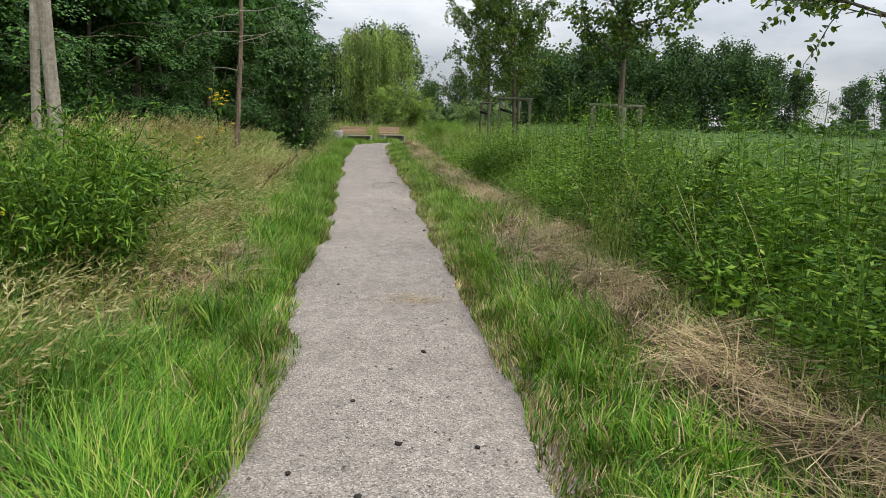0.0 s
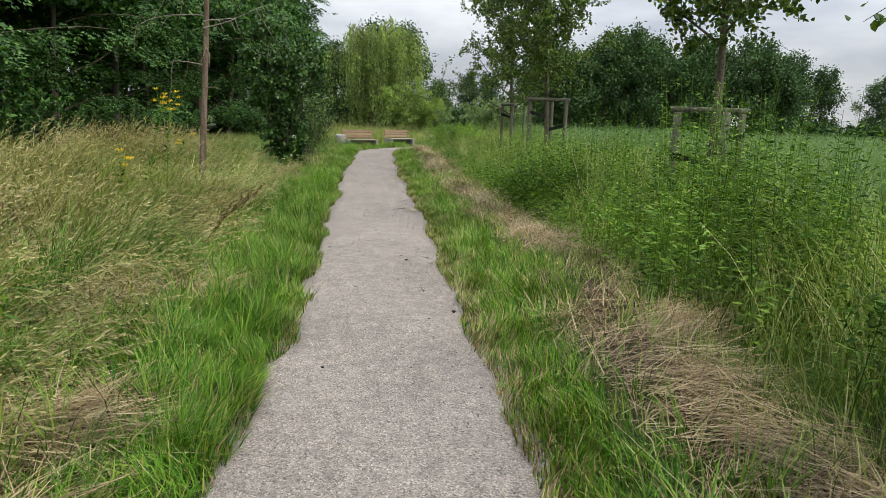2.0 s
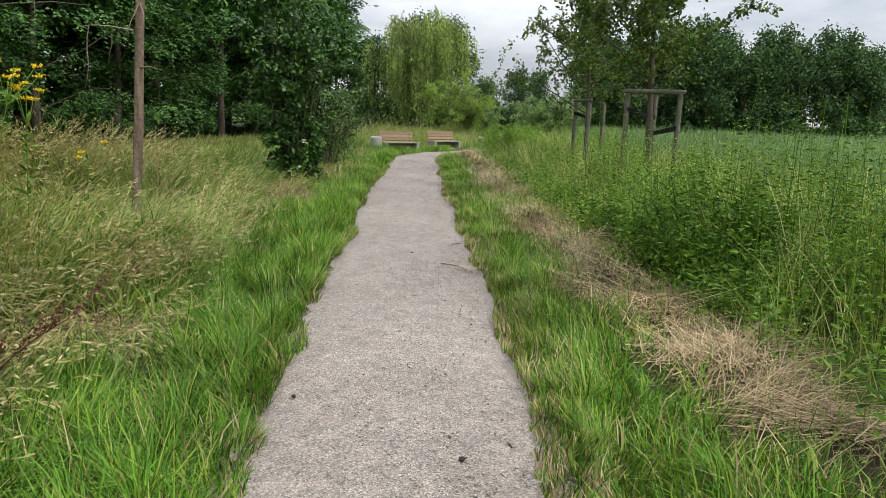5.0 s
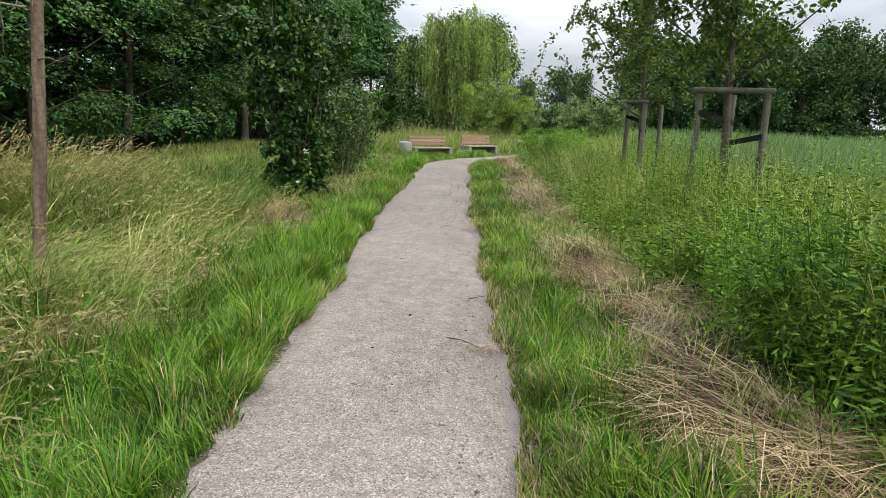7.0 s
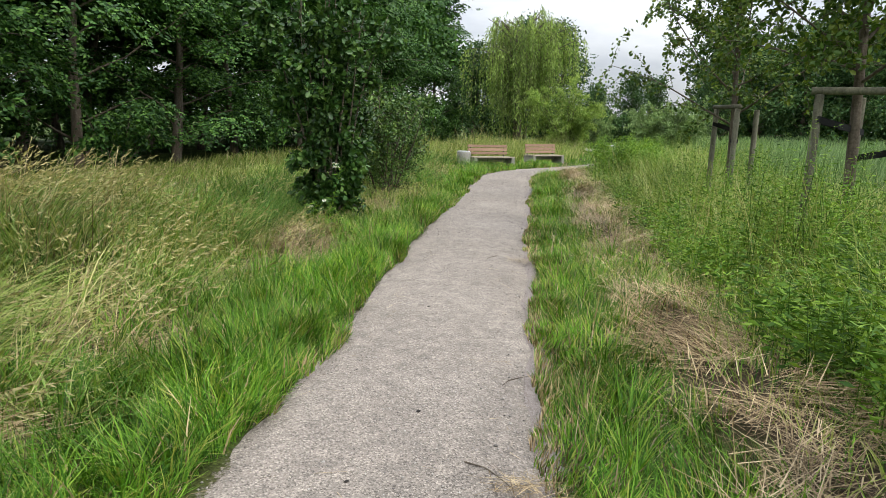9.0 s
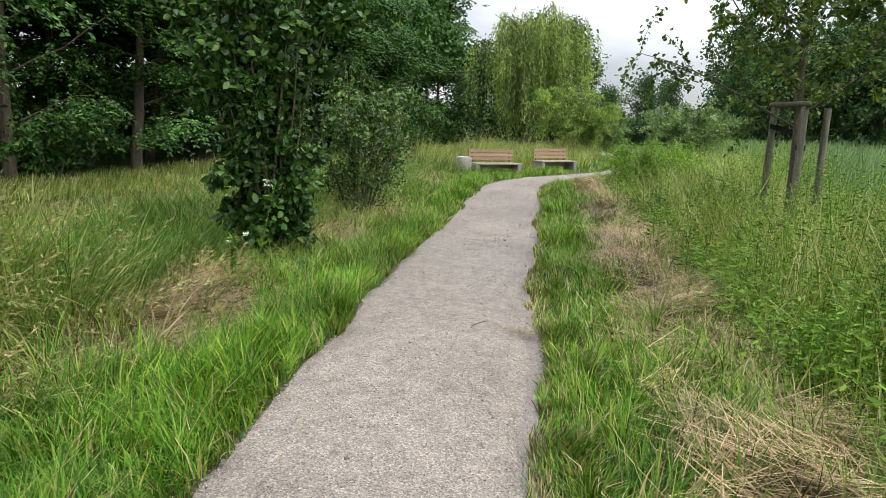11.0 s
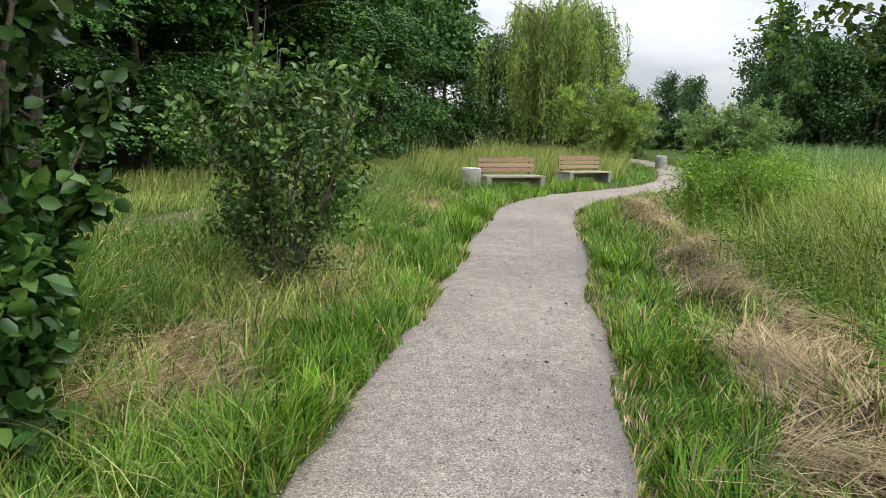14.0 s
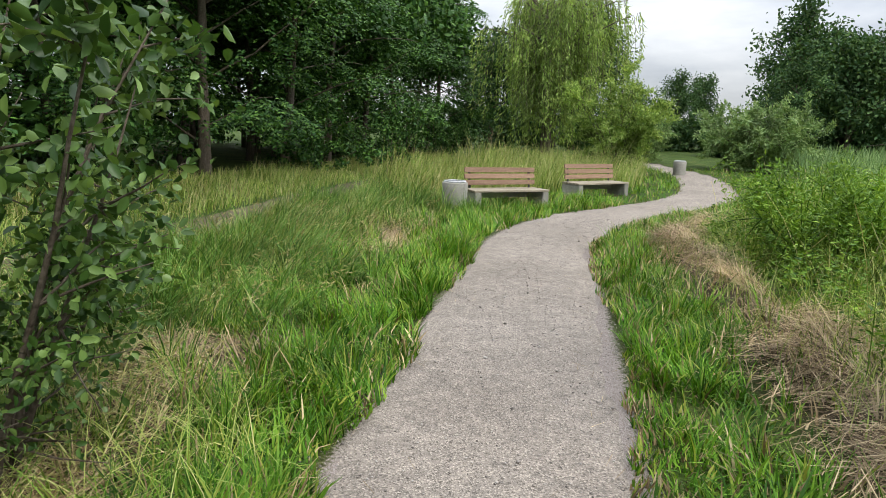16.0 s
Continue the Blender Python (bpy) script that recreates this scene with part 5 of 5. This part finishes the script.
def dock_plant(place, height, turn, label, seed):
    """A dock gone to seed: a leaning stem with rusty side spikes of seeds."""
    global rng
    rng = np.random.default_rng(seed)
    ob = thing("dock_plant", place, label, "dock", "", turn)
    line = limb_line((0, 0, -0.05), (0.5, 0, 1), height, -0.9, 0.4, 8, 0.03)
    geo_part("stem", tube(Geo(), line, np.linspace(0.006, 0.003, len(line)), 5), RUST, ob)
    for k in range(4, 9):
        spike = limb_line(line[k], unit(line[k] - line[k - 1]) + np.array([0, (-1) ** k * 0.45, 0.2]), 0.2, 0.2, 0, 4, 0.05)
        g = Geo()
        n = 90
        u = rng.uniform(0, 3.99, n)
        i = u.astype(int)
        leaves(g, spike[i] + (spike[i + 1] - spike[i]) * (u - i)[:, None] + rng.normal(0, 0.008, (n, 3)), scatter_dirs(n, 0.4), scatter_dirs(n), 0.016, 0.012, 0.1)
        geo_part("seed_spike", g, RUST, ob)
    return ob


dock_plant((-3.1, 10.2, gh(-3.1, 10.2)), 1.05, 15, "rusty brown dock stalk leaning out of the tall grass", 95)


def crumbs():
    """Dark crumbs of earth on the path, one lump each."""
    spots = [(-0.62, 2.55), (-0.4, 2.35), (-0.17, 2.85), (-0.3, 2.4), (0.2, 2.85), (-0.93, 5.75), (-1.12, 7.42), (-0.27, 8.8), (-0.1, 4.1), (-0.45, 3.3), (-0.82, 10.75), (-1.8, 11.3), (-1.75, 14.4), (-1.64, 15.2)]
    random.seed(12)
    for x, y in spots:
        bm = bmesh.new()
        bmesh.ops.create_icosphere(bm, subdivisions=1, radius=random.uniform(0.012, 0.02))
        for v in bm.verts:
            v.co *= random.uniform(0.6, 1.4)
            v.co.z *= 0.6
        me = bpy.data.meshes.new("dirt_crumb")
        bm.to_mesh(me)
        bm.free()
        me.materials.append(DROPPING)
        ob = new("dirt_crumb", me)
        ob.matrix_basis = pose(x, y, 0.05 * float(smooth((y - 9) / 7)) + 0.026, 0, 0, random.uniform(0, 360))
        tagged(ob, "dark crumb of earth lying on the path", "dirt", "crumbs on the path")


crumbs()


def fallen_twigs():
    """Thin dry twigs lying on the path."""
    for i, (x0, y0, x1, y1) in enumerate([(-1.27, 14.73, -1.02, 14.57), (-1.24, 15.72, -1.09, 15.94), (-2.03, 19.53, -1.94, 19.78)]):
        z = 0.05 * float(smooth((y0 - 9) / 7)) + 0.028
        ob = thing("twig", (x0, y0, z), "thin dry twig lying on the path", "twig", "twigs on the path")
        g = Geo()
        d = np.array([x1 - x0, y1 - y0, 0])
        bow = np.array([-d[1], d[0], 0]) * 0.12
        tube(g, [0 * d, d * 0.35 + bow, d * 0.7 + bow * 0.6, d], [0.0045, 0.004, 0.003, 0.002], 5)
        geo_part("stick", g, BARK, ob)


fallen_twigs()
